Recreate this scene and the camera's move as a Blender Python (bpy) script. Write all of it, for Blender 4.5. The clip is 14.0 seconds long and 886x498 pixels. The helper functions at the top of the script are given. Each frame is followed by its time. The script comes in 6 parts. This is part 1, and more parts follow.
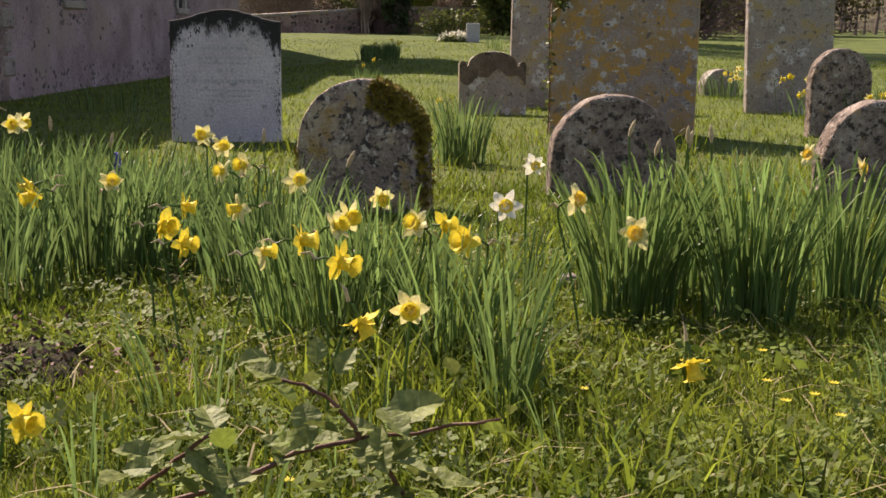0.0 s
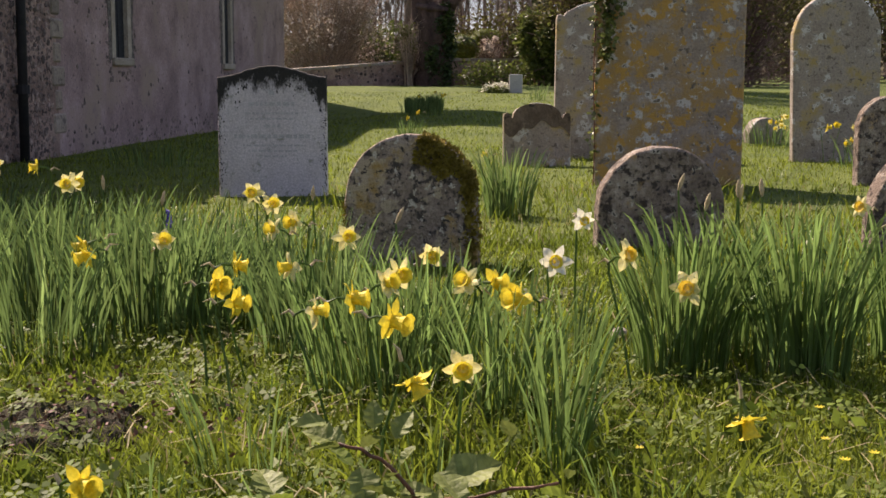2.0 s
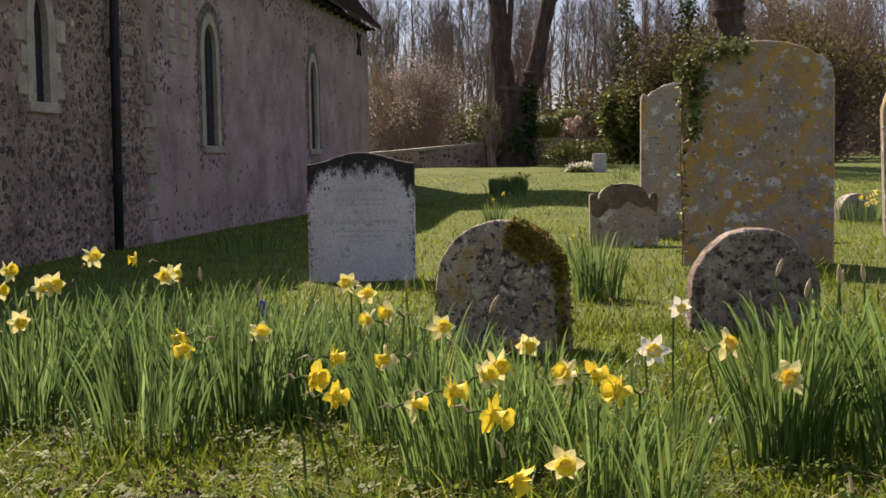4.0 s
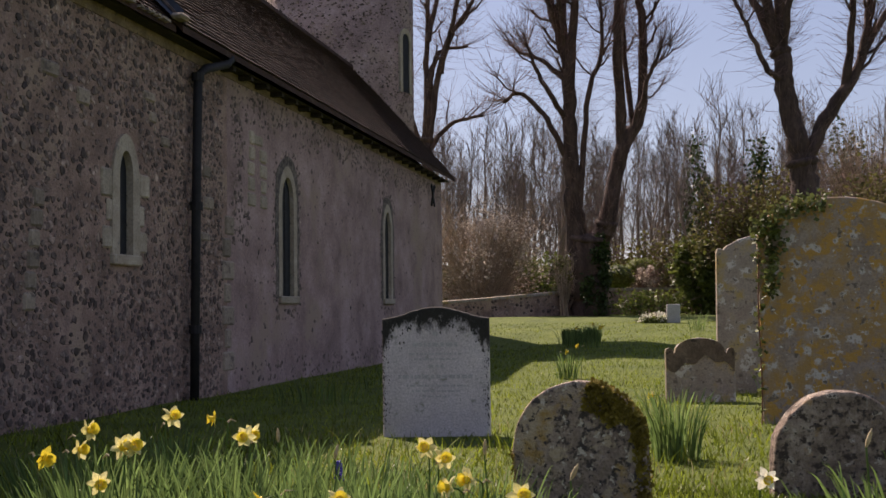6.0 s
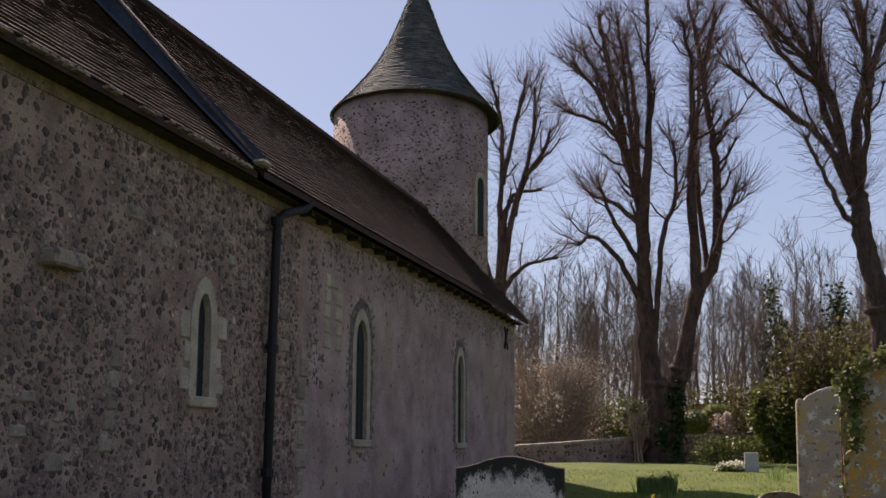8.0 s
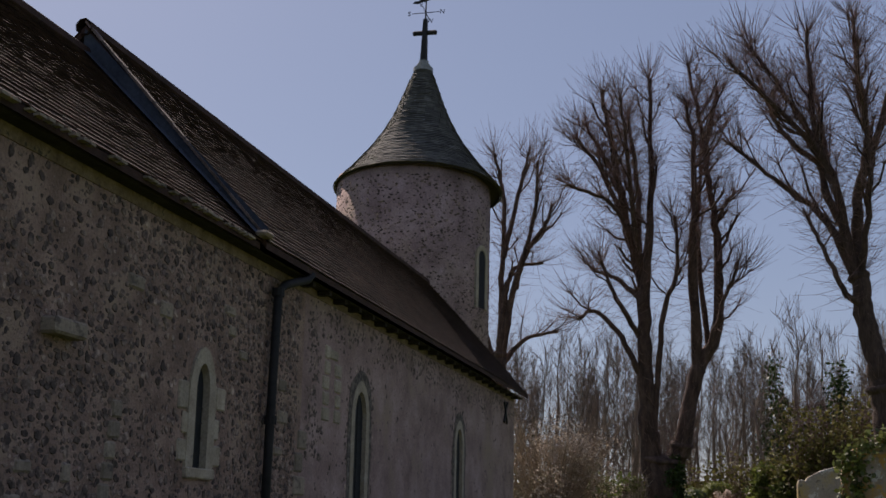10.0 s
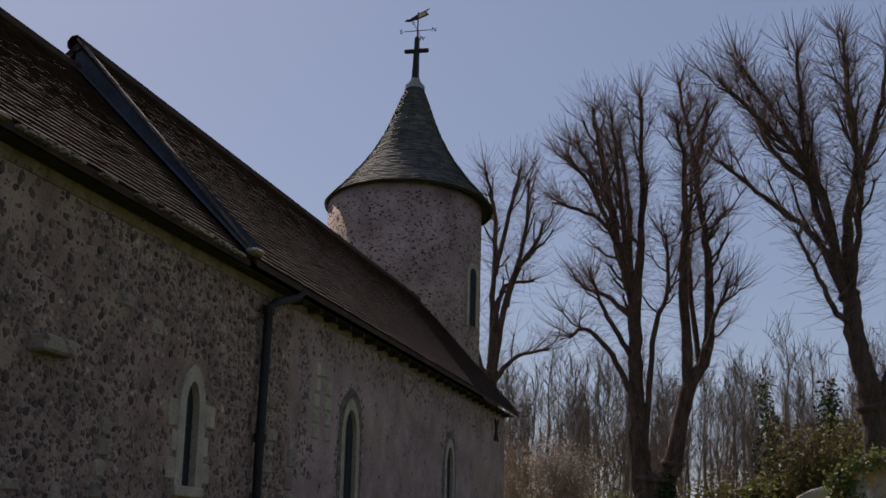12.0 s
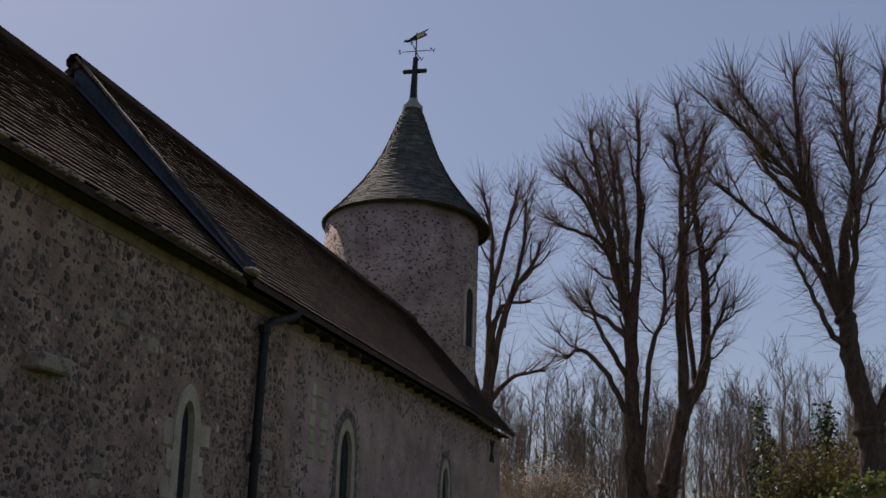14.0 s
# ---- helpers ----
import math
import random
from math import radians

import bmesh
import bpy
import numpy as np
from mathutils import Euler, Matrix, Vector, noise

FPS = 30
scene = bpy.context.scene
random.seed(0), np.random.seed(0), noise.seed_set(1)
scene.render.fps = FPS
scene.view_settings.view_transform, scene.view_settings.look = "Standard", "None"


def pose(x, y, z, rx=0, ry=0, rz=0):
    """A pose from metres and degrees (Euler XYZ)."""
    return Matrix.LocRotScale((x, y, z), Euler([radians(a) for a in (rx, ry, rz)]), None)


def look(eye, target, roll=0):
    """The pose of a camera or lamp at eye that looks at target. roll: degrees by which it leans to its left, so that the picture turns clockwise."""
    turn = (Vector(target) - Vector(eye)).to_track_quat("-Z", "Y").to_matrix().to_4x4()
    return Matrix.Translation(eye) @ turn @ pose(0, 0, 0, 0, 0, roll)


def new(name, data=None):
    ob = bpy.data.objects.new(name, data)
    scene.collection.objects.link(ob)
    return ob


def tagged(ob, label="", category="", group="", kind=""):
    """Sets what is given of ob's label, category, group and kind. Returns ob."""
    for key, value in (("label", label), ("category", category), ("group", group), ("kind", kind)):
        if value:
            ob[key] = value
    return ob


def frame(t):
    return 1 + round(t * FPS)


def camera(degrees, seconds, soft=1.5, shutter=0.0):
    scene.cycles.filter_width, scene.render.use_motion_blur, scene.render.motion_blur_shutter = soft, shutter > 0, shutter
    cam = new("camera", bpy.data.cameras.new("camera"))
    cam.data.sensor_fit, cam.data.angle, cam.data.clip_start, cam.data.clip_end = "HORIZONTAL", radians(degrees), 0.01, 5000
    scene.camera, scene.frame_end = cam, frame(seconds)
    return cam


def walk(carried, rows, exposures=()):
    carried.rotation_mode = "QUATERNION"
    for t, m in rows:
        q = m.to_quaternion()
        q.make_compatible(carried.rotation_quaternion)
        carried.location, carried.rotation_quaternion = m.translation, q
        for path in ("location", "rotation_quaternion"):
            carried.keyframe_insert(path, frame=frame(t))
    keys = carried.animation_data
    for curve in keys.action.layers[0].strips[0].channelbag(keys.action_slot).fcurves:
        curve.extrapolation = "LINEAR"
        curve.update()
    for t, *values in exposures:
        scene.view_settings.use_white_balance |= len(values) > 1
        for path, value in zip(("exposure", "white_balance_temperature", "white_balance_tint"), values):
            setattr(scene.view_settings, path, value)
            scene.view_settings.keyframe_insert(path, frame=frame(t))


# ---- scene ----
cam = camera(38.44, 14.0, soft=1.6)
walk(cam, [
    (0.0, pose(0.065, -0.011, 0.825, 80.201, -0.812, -7.423)),
    (0.5, pose(0.063, -0.011, 0.827, 80.433, -0.655, -7.239)),
    (1.0, pose(0.060, -0.010, 0.831, 80.875, -0.512, -6.905)),
    (1.5, pose(0.055, -0.008, 0.837, 81.557, -0.282, -6.305)),
    (2.0, pose(0.048, -0.007, 0.844, 82.427, -0.085, -5.534)),
    (2.5, pose(0.041, -0.005, 0.852, 83.337, 0.141, -4.723)),
    (5.0, pose(0.000, 0.000, 0.900, 88.819, 1.077, -0.022)),
    (5.5, pose(-0.006, 0.000, 0.917, 90.756, 0.822, 0.690)),
    (6.0, pose(-0.012, -0.001, 0.934, 92.686, 0.637, 1.358)),
    (6.5, pose(-0.020, -0.002, 0.948, 94.344, 0.851, 2.395)),
    (7.0, pose(-0.028, -0.003, 0.961, 95.867, 0.669, 3.328)),
    (7.5, pose(-0.035, -0.005, 0.975, 97.407, 0.190, 4.088)),
    (8.0, pose(-0.039, -0.008, 0.988, 98.994, -0.353, 4.515)),
    (8.5, pose(-0.041, -0.010, 1.000, 100.284, -0.747, 4.661)),
    (9.0, pose(-0.042, -0.011, 1.007, 101.162, -1.077, 4.651)),
    (11.5, pose(-0.037, -0.014, 1.021, 102.817, -1.333, 4.078)),
    (12.0, pose(-0.036, -0.014, 1.023, 102.984, -1.344, 3.975)),
    (12.5, pose(-0.036, -0.014, 1.024, 103.204, -1.367, 3.921)),
    (13.0, pose(-0.036, -0.015, 1.026, 103.385, -1.431, 3.871)),
    (13.5, pose(-0.036, -0.015, 1.028, 103.608, -1.517, 3.828)),
    (14.0, pose(-0.035, -0.016, 1.030, 103.882, -1.692, 3.749)),
], exposures=[(0.0, 0.98, 7150, 25), (4.0, 0.96, 7200, 25), (5.0, 0.79, 7250, 26), (6.0, 0.70, 7150, 27), (8.0, 0.70, 6950, 25), (9.2, 0.36, 6850, 23), (11.3, 0.12, 6750, 21), (14.0, 0.14, 6750, 21)])

# ---------------------------------------------------------------- light
SUN_EL, SUN_AZ = radians(43.5), radians(-31)      # azimuth from +y towards +x
to_sun = Vector((math.sin(SUN_AZ) * math.cos(SUN_EL), math.cos(SUN_AZ) * math.cos(SUN_EL), math.sin(SUN_EL)))
world = bpy.data.worlds.new("world")
scene.world = world
world.use_nodes = True
wn = world.node_tree.nodes
sky = wn.new("ShaderNodeTexSky")
sky.sky_type, sky.sun_disc = "NISHITA", False
sky.sun_elevation, sky.sun_rotation = SUN_EL, SUN_AZ
sky.air_density, sky.dust_density, sky.ozone_density = 1.0, 0.65, 1.9
wn["Background"].inputs[1].default_value = 0.072
haze = wn.new("ShaderNodeMix")                    # thin even haze over the clear sky
haze.data_type = "RGBA"
haze.inputs[0].default_value = 0.52
haze.inputs[7].default_value = (2.7, 3.6, 5.3, 1)
world.node_tree.links.new(sky.outputs[0], haze.inputs[6])
world.node_tree.links.new(haze.outputs[2], wn["Background"].inputs[0])
sun = new("sun", bpy.data.lights.new("sun", "SUN"))
sun.data.energy, sun.data.angle, sun.data.color = 5.0, radians(0.53), (1.0, 0.93, 0.82)
sun.matrix_world = look(to_sun * 60, (0, 0, 0))


# ---------------------------------------------------------------- materials
def mat(name, stops, scale=6.0, rough=0.85, bump=0.3, fine=60.0, detail=6.0, spots=(), jitter=0.0, island=0.0, leafy=0.0, stretch=(1, 1, 1), coords="Object", dist=0.01, voronoi=0.0):
    """stops: (position, colour) along a noise of that scale; spots: (scale, threshold, colour, softness) blotches laid over it."""
    m = bpy.data.materials.new(name)
    m.use_nodes = True
    nt = m.node_tree
    N, K = nt.nodes, nt.links
    b = N["Principled BSDF"]
    tc, mp = N.new("ShaderNodeTexCoord"), N.new("ShaderNodeMapping")
    K.new(tc.outputs[coords], mp.inputs[0])
    mp.inputs["Scale"].default_value = stretch

    def tex(s, d=detail):
        n = N.new("ShaderNodeTexNoise")
        n.inputs["Scale"].default_value, n.inputs["Detail"].default_value, n.inputs["Roughness"].default_value = s, d, 0.62
        K.new(mp.outputs[0], n.inputs["Vector"])
        return n.outputs[0]

    r = N.new("ShaderNodeValToRGB")
    while len(r.color_ramp.elements) < len(stops):
        r.color_ramp.elements.new(0.5)
    for e, (p, c) in zip(r.color_ramp.elements, stops):
        e.position, e.color = p, (*c, 1)
    K.new(tex(scale), r.inputs[0])
    col = r.outputs[0]
    f = N.new("ShaderNodeMix")
    f.data_type, f.blend_type = "RGBA", "MULTIPLY"
    f.inputs[0].default_value = 0.55
    g = N.new("ShaderNodeValToRGB")
    g.color_ramp.elements[0].position, g.color_ramp.elements[0].color = 0.3, (0.45, 0.45, 0.45, 1)
    g.color_ramp.elements[1].position, g.color_ramp.elements[1].color = 0.7, (1.25, 1.25, 1.25, 1)
    fine_out = tex(fine, 4)
    K.new(fine_out, g.inputs[0])
    K.new(col, f.inputs[6]), K.new(g.outputs[0], f.inputs[7])
    col = f.outputs[2]
    for s, th, c, sof in spots:
        t, rr, mx = tex(s, 5), N.new("ShaderNodeMapRange"), N.new("ShaderNodeMix")
        rr.inputs[1].default_value, rr.inputs[2].default_value = th, th + sof
        K.new(t, rr.inputs[0])
        mx.data_type = "RGBA"
        K.new(rr.outputs[0], mx.inputs[0]), K.new(col, mx.inputs[6])
        mx.inputs[7].default_value = (*c, 1)
        col = mx.outputs[2]
    if jitter or island:
        src = N.new("ShaderNodeObjectInfo").outputs["Random"] if jitter else N.new("ShaderNodeNewGeometry").outputs["Random Per Island"]
        mr, hv = N.new("ShaderNodeMapRange"), N.new("ShaderNodeHueSaturation")
        a = jitter or island
        mr.inputs[3].default_value, mr.inputs[4].default_value = 1 - a, 1 + a
        K.new(src, mr.inputs[0]), K.new(mr.outputs[0], hv.inputs["Value"]), K.new(col, hv.inputs["Color"])
        col = hv.outputs[0]
    K.new(col, b.inputs["Base Color"])
    b.inputs["Roughness"].default_value = rough
    b.inputs["Specular IOR Level"].default_value = 0.22 if leafy else 0.3
    if bump:
        bp = N.new("ShaderNodeBump")
        bp.inputs["Strength"].default_value, bp.inputs["Distance"].default_value = bump, dist
        K.new(fine_out, bp.inputs["Height"]), K.new(bp.outputs[0], b.inputs["Normal"])
    if leafy:
        tr, ad = N.new("ShaderNodeBsdfTranslucent"), N.new("ShaderNodeMixShader")
        K.new(col, tr.inputs[0])
        ad.inputs[0].default_value = leafy
        K.new(b.outputs[0], ad.inputs[1]), K.new(tr.outputs[0], ad.inputs[2])
        K.new(ad.outputs[0], N["Material Output"].inputs[0])
    return m


TURF = mat("turf", [(0.25, (0.045, 0.072, 0.009)), (0.5, (0.088, 0.122, 0.013)), (0.75, (0.14, 0.172, 0.02))], 1.6, 0.95, 0.8, 45, spots=[(9, 0.62, (0.14, 0.12, 0.05), 0.12)], dist=0.03)
BLADE = mat("grass_blade", [(0.3, (0.11, 0.162, 0.018)), (0.7, (0.228, 0.268, 0.03))], 1.2, 0.42, 0, 9, island=0.65, leafy=0.5)
DRY = mat("dry_grass", [(0.3, (0.25, 0.2, 0.09)), (0.7, (0.42, 0.36, 0.18))], 2, 0.7, 0, 9, island=0.35, leafy=0.3)
DAFF = mat("daffodil_leaf", [(0.3, (0.085, 0.155, 0.042)), (0.7, (0.175, 0.25, 0.08))], 3, 0.38, 0, 20, island=0.5, leafy=0.5, stretch=(1, 1, 0.15))
DAFF_ONE = mat("daffodil_leaf_single", [(0.3, (0.105, 0.185, 0.048)), (0.7, (0.215, 0.30, 0.088))], 3, 0.38, 0, 20, jitter=0.5, leafy=0.5, stretch=(1, 1, 0.15))
# earth colour darkened for the shade in hollows under the overhanging grass
SHADED_SOIL = mat("shaded_soil", [(0.3, (0.022, 0.017, 0.008)), (0.7, (0.065, 0.052, 0.024))], 18, 1.0, 1.0, 90, spots=[(7, 0.55, (0.05, 0.065, 0.01), 0.08)], dist=0.02)
CLOVER = mat("clover_leaf", [(0.3, (0.09, 0.145, 0.02)), (0.7, (0.2, 0.25, 0.04))], 6, 0.6, 0, 30, island=0.4, leafy=0.4)
PETAL = mat("petal_pale", [(0.3, (0.80, 0.70, 0.22)), (0.7, (0.85, 0.80, 0.42))], 30, 0.6, 0, 90, leafy=0.35)
GOLD = mat("petal_gold", [(0.3, (0.83, 0.62, 0.03)), (0.7, (0.89, 0.76, 0.09))], 30, 0.6, 0, 90, leafy=0.3)
CREAM = mat("petal_cream", [(0.3, (0.80, 0.76, 0.55)), (0.7, (0.88, 0.86, 0.72))], 30, 0.6, 0, 90, leafy=0.35)
ORANGE = mat("cup_orange", [(0.3, (0.82, 0.52, 0.04)), (0.7, (0.87, 0.65, 0.09))], 30, 0.6, 0, 90, leafy=0.3)
VIOLET = mat("violet_petal", [(0.3, (0.08, 0.05, 0.35)), (0.7, (0.16, 0.12, 0.5))], 30, 0.6, 0, 90)
PAPER = mat("dry_sheath", [(0.3, (0.45, 0.36, 0.2)), (0.7, (0.6, 0.52, 0.34))], 30, 0.8, 0, 90, leafy=0.3)
MORTAR = mat("flint_mortar", [(0.3, (0.17, 0.11, 0.088)), (0.5, (0.315, 0.21, 0.168)), (0.7, (0.49, 0.342, 0.273))], 2.2, 0.95, 0.9, 38, spots=[(1.1, 0.56, (0.36, 0.26, 0.19), 0.12), (3.2, 0.6, (0.2, 0.15, 0.13), 0.08), (22, 0.6, (0.07, 0.055, 0.055), 0.06)], dist=0.02)
FLINT = mat("flint", [(0.3, (0.045, 0.03, 0.027)), (0.48, (0.13, 0.09, 0.077)), (0.66, (0.40, 0.295, 0.235))], 9, 0.7, 0.5, 50, island=0.6)
FLINT_ONE = mat("flint_single", [(0.3, (0.045, 0.03, 0.027)), (0.48, (0.13, 0.09, 0.077)), (0.66, (0.40, 0.295, 0.235))], 9, 0.7, 0.5, 50, jitter=0.6)
FLINT_BAND = mat("flint_band", [(0.35, (0.05, 0.043, 0.04)), (0.5, (0.14, 0.115, 0.10)), (0.65, (0.27, 0.225, 0.19))], 16, 0.9, 0.9, 40, dist=0.02)
PLASTER = mat("old_render", [(0.3, (0.205, 0.137, 0.127)), (0.5, (0.355, 0.245, 0.225)), (0.7, (0.49, 0.355, 0.33))], 1.3, 0.95, 0.5, 26, spots=[(0.7, 0.53, (0.33, 0.24, 0.19), 0.12), (15, 0.62, (0.11, 0.09, 0.085), 0.04), (3.5, 0.58, (0.27, 0.195, 0.175), 0.1)], dist=0.015)
DULL = mat("weathered_block", [(0.3, (0.22, 0.175, 0.135)), (0.7, (0.36, 0.295, 0.23))], 4, 0.95, 0.6, 35, spots=[(9, 0.57, (0.13, 0.105, 0.09), 0.06)], jitter=0.25)
DRESS = mat("dressed_stone", [(0.3, (0.31, 0.255, 0.19)), (0.7, (0.48, 0.41, 0.32))], 4, 0.9, 0.5, 40, spots=[(9, 0.63, (0.22, 0.2, 0.17), 0.06)], jitter=0.15)
TILE = mat("clay_roof_tile", [(0.3, (0.036, 0.02, 0.0165)), (0.55, (0.066, 0.035, 0.028)), (0.8, (0.105, 0.059, 0.046))], 2.5, 0.95, 0.5, 40, island=0.2, spots=[(3, 0.62, (0.10, 0.075, 0.05), 0.08)])
VERGE = mat("bedded_verge_tile", [(0.3, (0.11, 0.075, 0.065)), (0.7, (0.24, 0.18, 0.16))], 6, 0.95, 0.4, 40, jitter=0.35)
SHINGLE = mat("weathered_shingle", [(0.3, (0.07, 0.068, 0.062)), (0.6, (0.14, 0.135, 0.12)), (0.8, (0.22, 0.21, 0.185))], 3, 0.85, 0.5, 45, island=0.3)
LEAD = mat("lead", [(0.3, (0.035, 0.042, 0.062)), (0.7, (0.06, 0.07, 0.098))], 3, 0.75, 0.3, 20)
PALE_LEAD = mat("pale_lead", [(0.3, (0.22, 0.23, 0.24)), (0.7, (0.36, 0.37, 0.38))], 6, 0.6, 0.3, 30)
OCHRE = mat("ochre_mortar", [(0.3, (0.13, 0.09, 0.05)), (0.5, (0.23, 0.165, 0.095)), (0.7, (0.33, 0.25, 0.16))], 3, 0.95, 0.8, 30, spots=[(12, 0.6, (0.08, 0.065, 0.045), 0.05)], dist=0.02)
IRON = mat("black_iron", [(0.3, (0.012, 0.012, 0.014)), (0.7, (0.03, 0.028, 0.028))], 6, 0.7, 0.2, 30)
SKY_GLOW = mat("sky_glow", [(0.3, (0.5, 0.38, 0.16)), (0.7, (0.75, 0.6, 0.3))], 6, 0.35, 0.1, 30)
GLASS = mat("leaded_glass", [(0.3, (0.006, 0.007, 0.009)), (0.7, (0.02, 0.023, 0.028))], 8, 0.7, 0.15, 25)
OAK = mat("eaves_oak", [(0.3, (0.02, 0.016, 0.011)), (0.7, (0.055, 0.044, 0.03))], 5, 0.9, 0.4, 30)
WHITE_ST = mat("pale_headstone", [(0.3, (0.37, 0.345, 0.315)), (0.6, (0.53, 0.50, 0.465)), (0.8, (0.59, 0.565, 0.53))], 2.2, 0.9, 0.35, 70, spots=[(14, 0.66, (0.28, 0.27, 0.24), 0.08)])
def add_top_stain(m, top, reach):
    """Black algae that runs unevenly down from the weathered top edge."""
    nt = m.node_tree
    N, K = nt.nodes, nt.links
    b = N["Principled BSDF"]
    old = b.inputs["Base Color"].links[0].from_socket
    tc, sep, mp, n1 = N.new("ShaderNodeTexCoord"), N.new("ShaderNodeSeparateXYZ"), N.new("ShaderNodeMapping"), N.new("ShaderNodeTexNoise")
    K.new(tc.outputs["Object"], sep.inputs[0]), K.new(tc.outputs["Object"], mp.inputs[0])
    mp.inputs["Scale"].default_value = (1, 1, 0.45)
    K.new(mp.outputs[0], n1.inputs["Vector"])
    n1.inputs["Scale"].default_value, n1.inputs["Detail"].default_value, n1.inputs["Roughness"].default_value = 16, 8, 0.75
    ab, pw, ma, md, mr, mx = N.new("ShaderNodeMath"), N.new("ShaderNodeMath"), N.new("ShaderNodeMath"), N.new("ShaderNodeMath"), N.new("ShaderNodeMapRange"), N.new("ShaderNodeMix")
    ab.operation, pw.operation, ma.operation, md.operation = "ABSOLUTE", "POWER", "MULTIPLY_ADD", "MULTIPLY_ADD"
    K.new(sep.outputs[0], ab.inputs[0]), K.new(ab.outputs[0], pw.inputs[0])
    pw.inputs[1].default_value = 5.0
    K.new(pw.outputs[0], ma.inputs[0]), K.new(sep.outputs[2], ma.inputs[2])
    ma.inputs[1].default_value = 22.0
    K.new(n1.outputs[0], md.inputs[0]), K.new(ma.outputs[0], md.inputs[2])
    md.inputs[1].default_value = reach
    K.new(md.outputs[0], mr.inputs[0])
    mr.inputs[1].default_value, mr.inputs[2].default_value = top - 0.02 + reach * 0.5 - 0.05, top + reach * 0.5 + 0.02
    mx.data_type = "RGBA"
    K.new(mr.outputs[0], mx.inputs[0]), K.new(old, mx.inputs[6])
    mx.inputs[7].default_value = (0.035, 0.032, 0.028, 1)
    K.new(mx.outputs[2], b.inputs["Base Color"])


WHITE_TOP = mat("stained_pale_headstone", [(0.3, (0.52, 0.455, 0.45)), (0.6, (0.68, 0.605, 0.60)), (0.8, (0.74, 0.665, 0.66))], 2.2, 0.9, 0.35, 70, spots=[(14, 0.6, (0.32, 0.30, 0.26), 0.08)])
add_top_stain(WHITE_TOP, 0.845, 0.5)
SOOT = mat("black_algae", [(0.3, (0.018, 0.017, 0.016)), (0.7, (0.07, 0.065, 0.06))], 12, 0.95, 0.5, 80)
CUT = mat("cut_letter", [(0.3, (0.44, 0.41, 0.4)), (0.7, (0.52, 0.49, 0.48))], 9, 0.95, 0, 80)
MOSSY = mat("lichened_stone", [(0.3, (0.17, 0.125, 0.098)), (0.5, (0.31, 0.235, 0.178)), (0.7, (0.45, 0.365, 0.285))], 9, 0.95, 0.8, 55, spots=[(22, 0.53, (0.07, 0.057, 0.048), 0.07), (7, 0.55, (0.42, 0.33, 0.22), 0.03), (24, 0.6, (0.52, 0.46, 0.36), 0.02), (4.5, 0.56, (0.36, 0.23, 0.08), 0.08), (38, 0.58, (0.05, 0.042, 0.038), 0.05)], dist=0.02)
DARKST = mat("dark_lichened_stone", [(0.3, (0.13, 0.095, 0.072)), (0.5, (0.25, 0.19, 0.145)), (0.7, (0.44, 0.36, 0.285))], 9, 0.95, 0.8, 55, spots=[(16, 0.52, (0.06, 0.045, 0.036), 0.08), (6, 0.6, (0.36, 0.24, 0.12), 0.07), (19, 0.6, (0.46, 0.40, 0.32), 0.025), (38, 0.58, (0.05, 0.042, 0.038), 0.05)], dist=0.02)
GOLDST = mat("orange_lichened_stone", [(0.3, (0.24, 0.18, 0.14)), (0.5, (0.34, 0.265, 0.215)), (0.7, (0.45, 0.365, 0.31))], 3.0, 0.95, 0.6, 55, spots=[(3.4, 0.47, (0.37, 0.225, 0.085), 0.14), (11, 0.53, (0.45, 0.255, 0.07), 0.05), (8.5, 0.57, (0.52, 0.47, 0.43), 0.05), (17, 0.6, (0.15, 0.12, 0.095), 0.06), (26, 0.64, (0.58, 0.54, 0.48), 0.03)], dist=0.015)
GREYST = mat("grey_headstone", [(0.3, (0.25, 0.205, 0.165)), (0.6, (0.37, 0.32, 0.265)), (0.8, (0.46, 0.41, 0.35))], 3, 0.95, 0.5, 55, spots=[(3, 0.53, (0.36, 0.27, 0.11), 0.1), (9, 0.57, (0.52, 0.5, 0.45), 0.04), (18, 0.57, (0.15, 0.125, 0.1), 0.05)])
BROWNST = mat("brown_slate", [(0.3, (0.075, 0.055, 0.04)), (0.7, (0.19, 0.145, 0.105))], 6, 0.9, 0.7, 50, spots=[(5, 0.6, (0.26, 0.21, 0.15), 0.08), (16, 0.6, (0.05, 0.04, 0.03), 0.06)])
MOSS = mat("moss", [(0.3, (0.18, 0.13, 0.02)), (0.7, (0.42, 0.32, 0.05))], 20, 1.0, 1.0, 120, dist=0.02)
BARK = mat("bark", [(0.3, (0.04, 0.025, 0.021)), (0.7, (0.135, 0.088, 0.07))], 5, 0.95, 1.0, 22, stretch=(1, 1, 0.3), dist=0.03)
TWIG = mat("bare_twig", [(0.3, (0.13, 0.075, 0.066)), (0.7, (0.25, 0.16, 0.135))], 2, 0.9, 0, 20, island=0.3)
TWIG_RED = mat("russet_twig", [(0.3, (0.28, 0.2, 0.135)), (0.7, (0.45, 0.345, 0.25))], 2, 0.9, 0, 20, island=0.3)
TWIG_FAR = mat("woodland_twig", [(0.3, (0.14, 0.105, 0.086)), (0.7, (0.25, 0.195, 0.158))], 2, 0.9, 0, 20, island=0.3)
IVY = mat("ivy_leaf", [(0.3, (0.02, 0.04, 0.012)), (0.7, (0.07, 0.105, 0.03))], 4, 0.45, 0, 20, island=0.5, leafy=0.2)
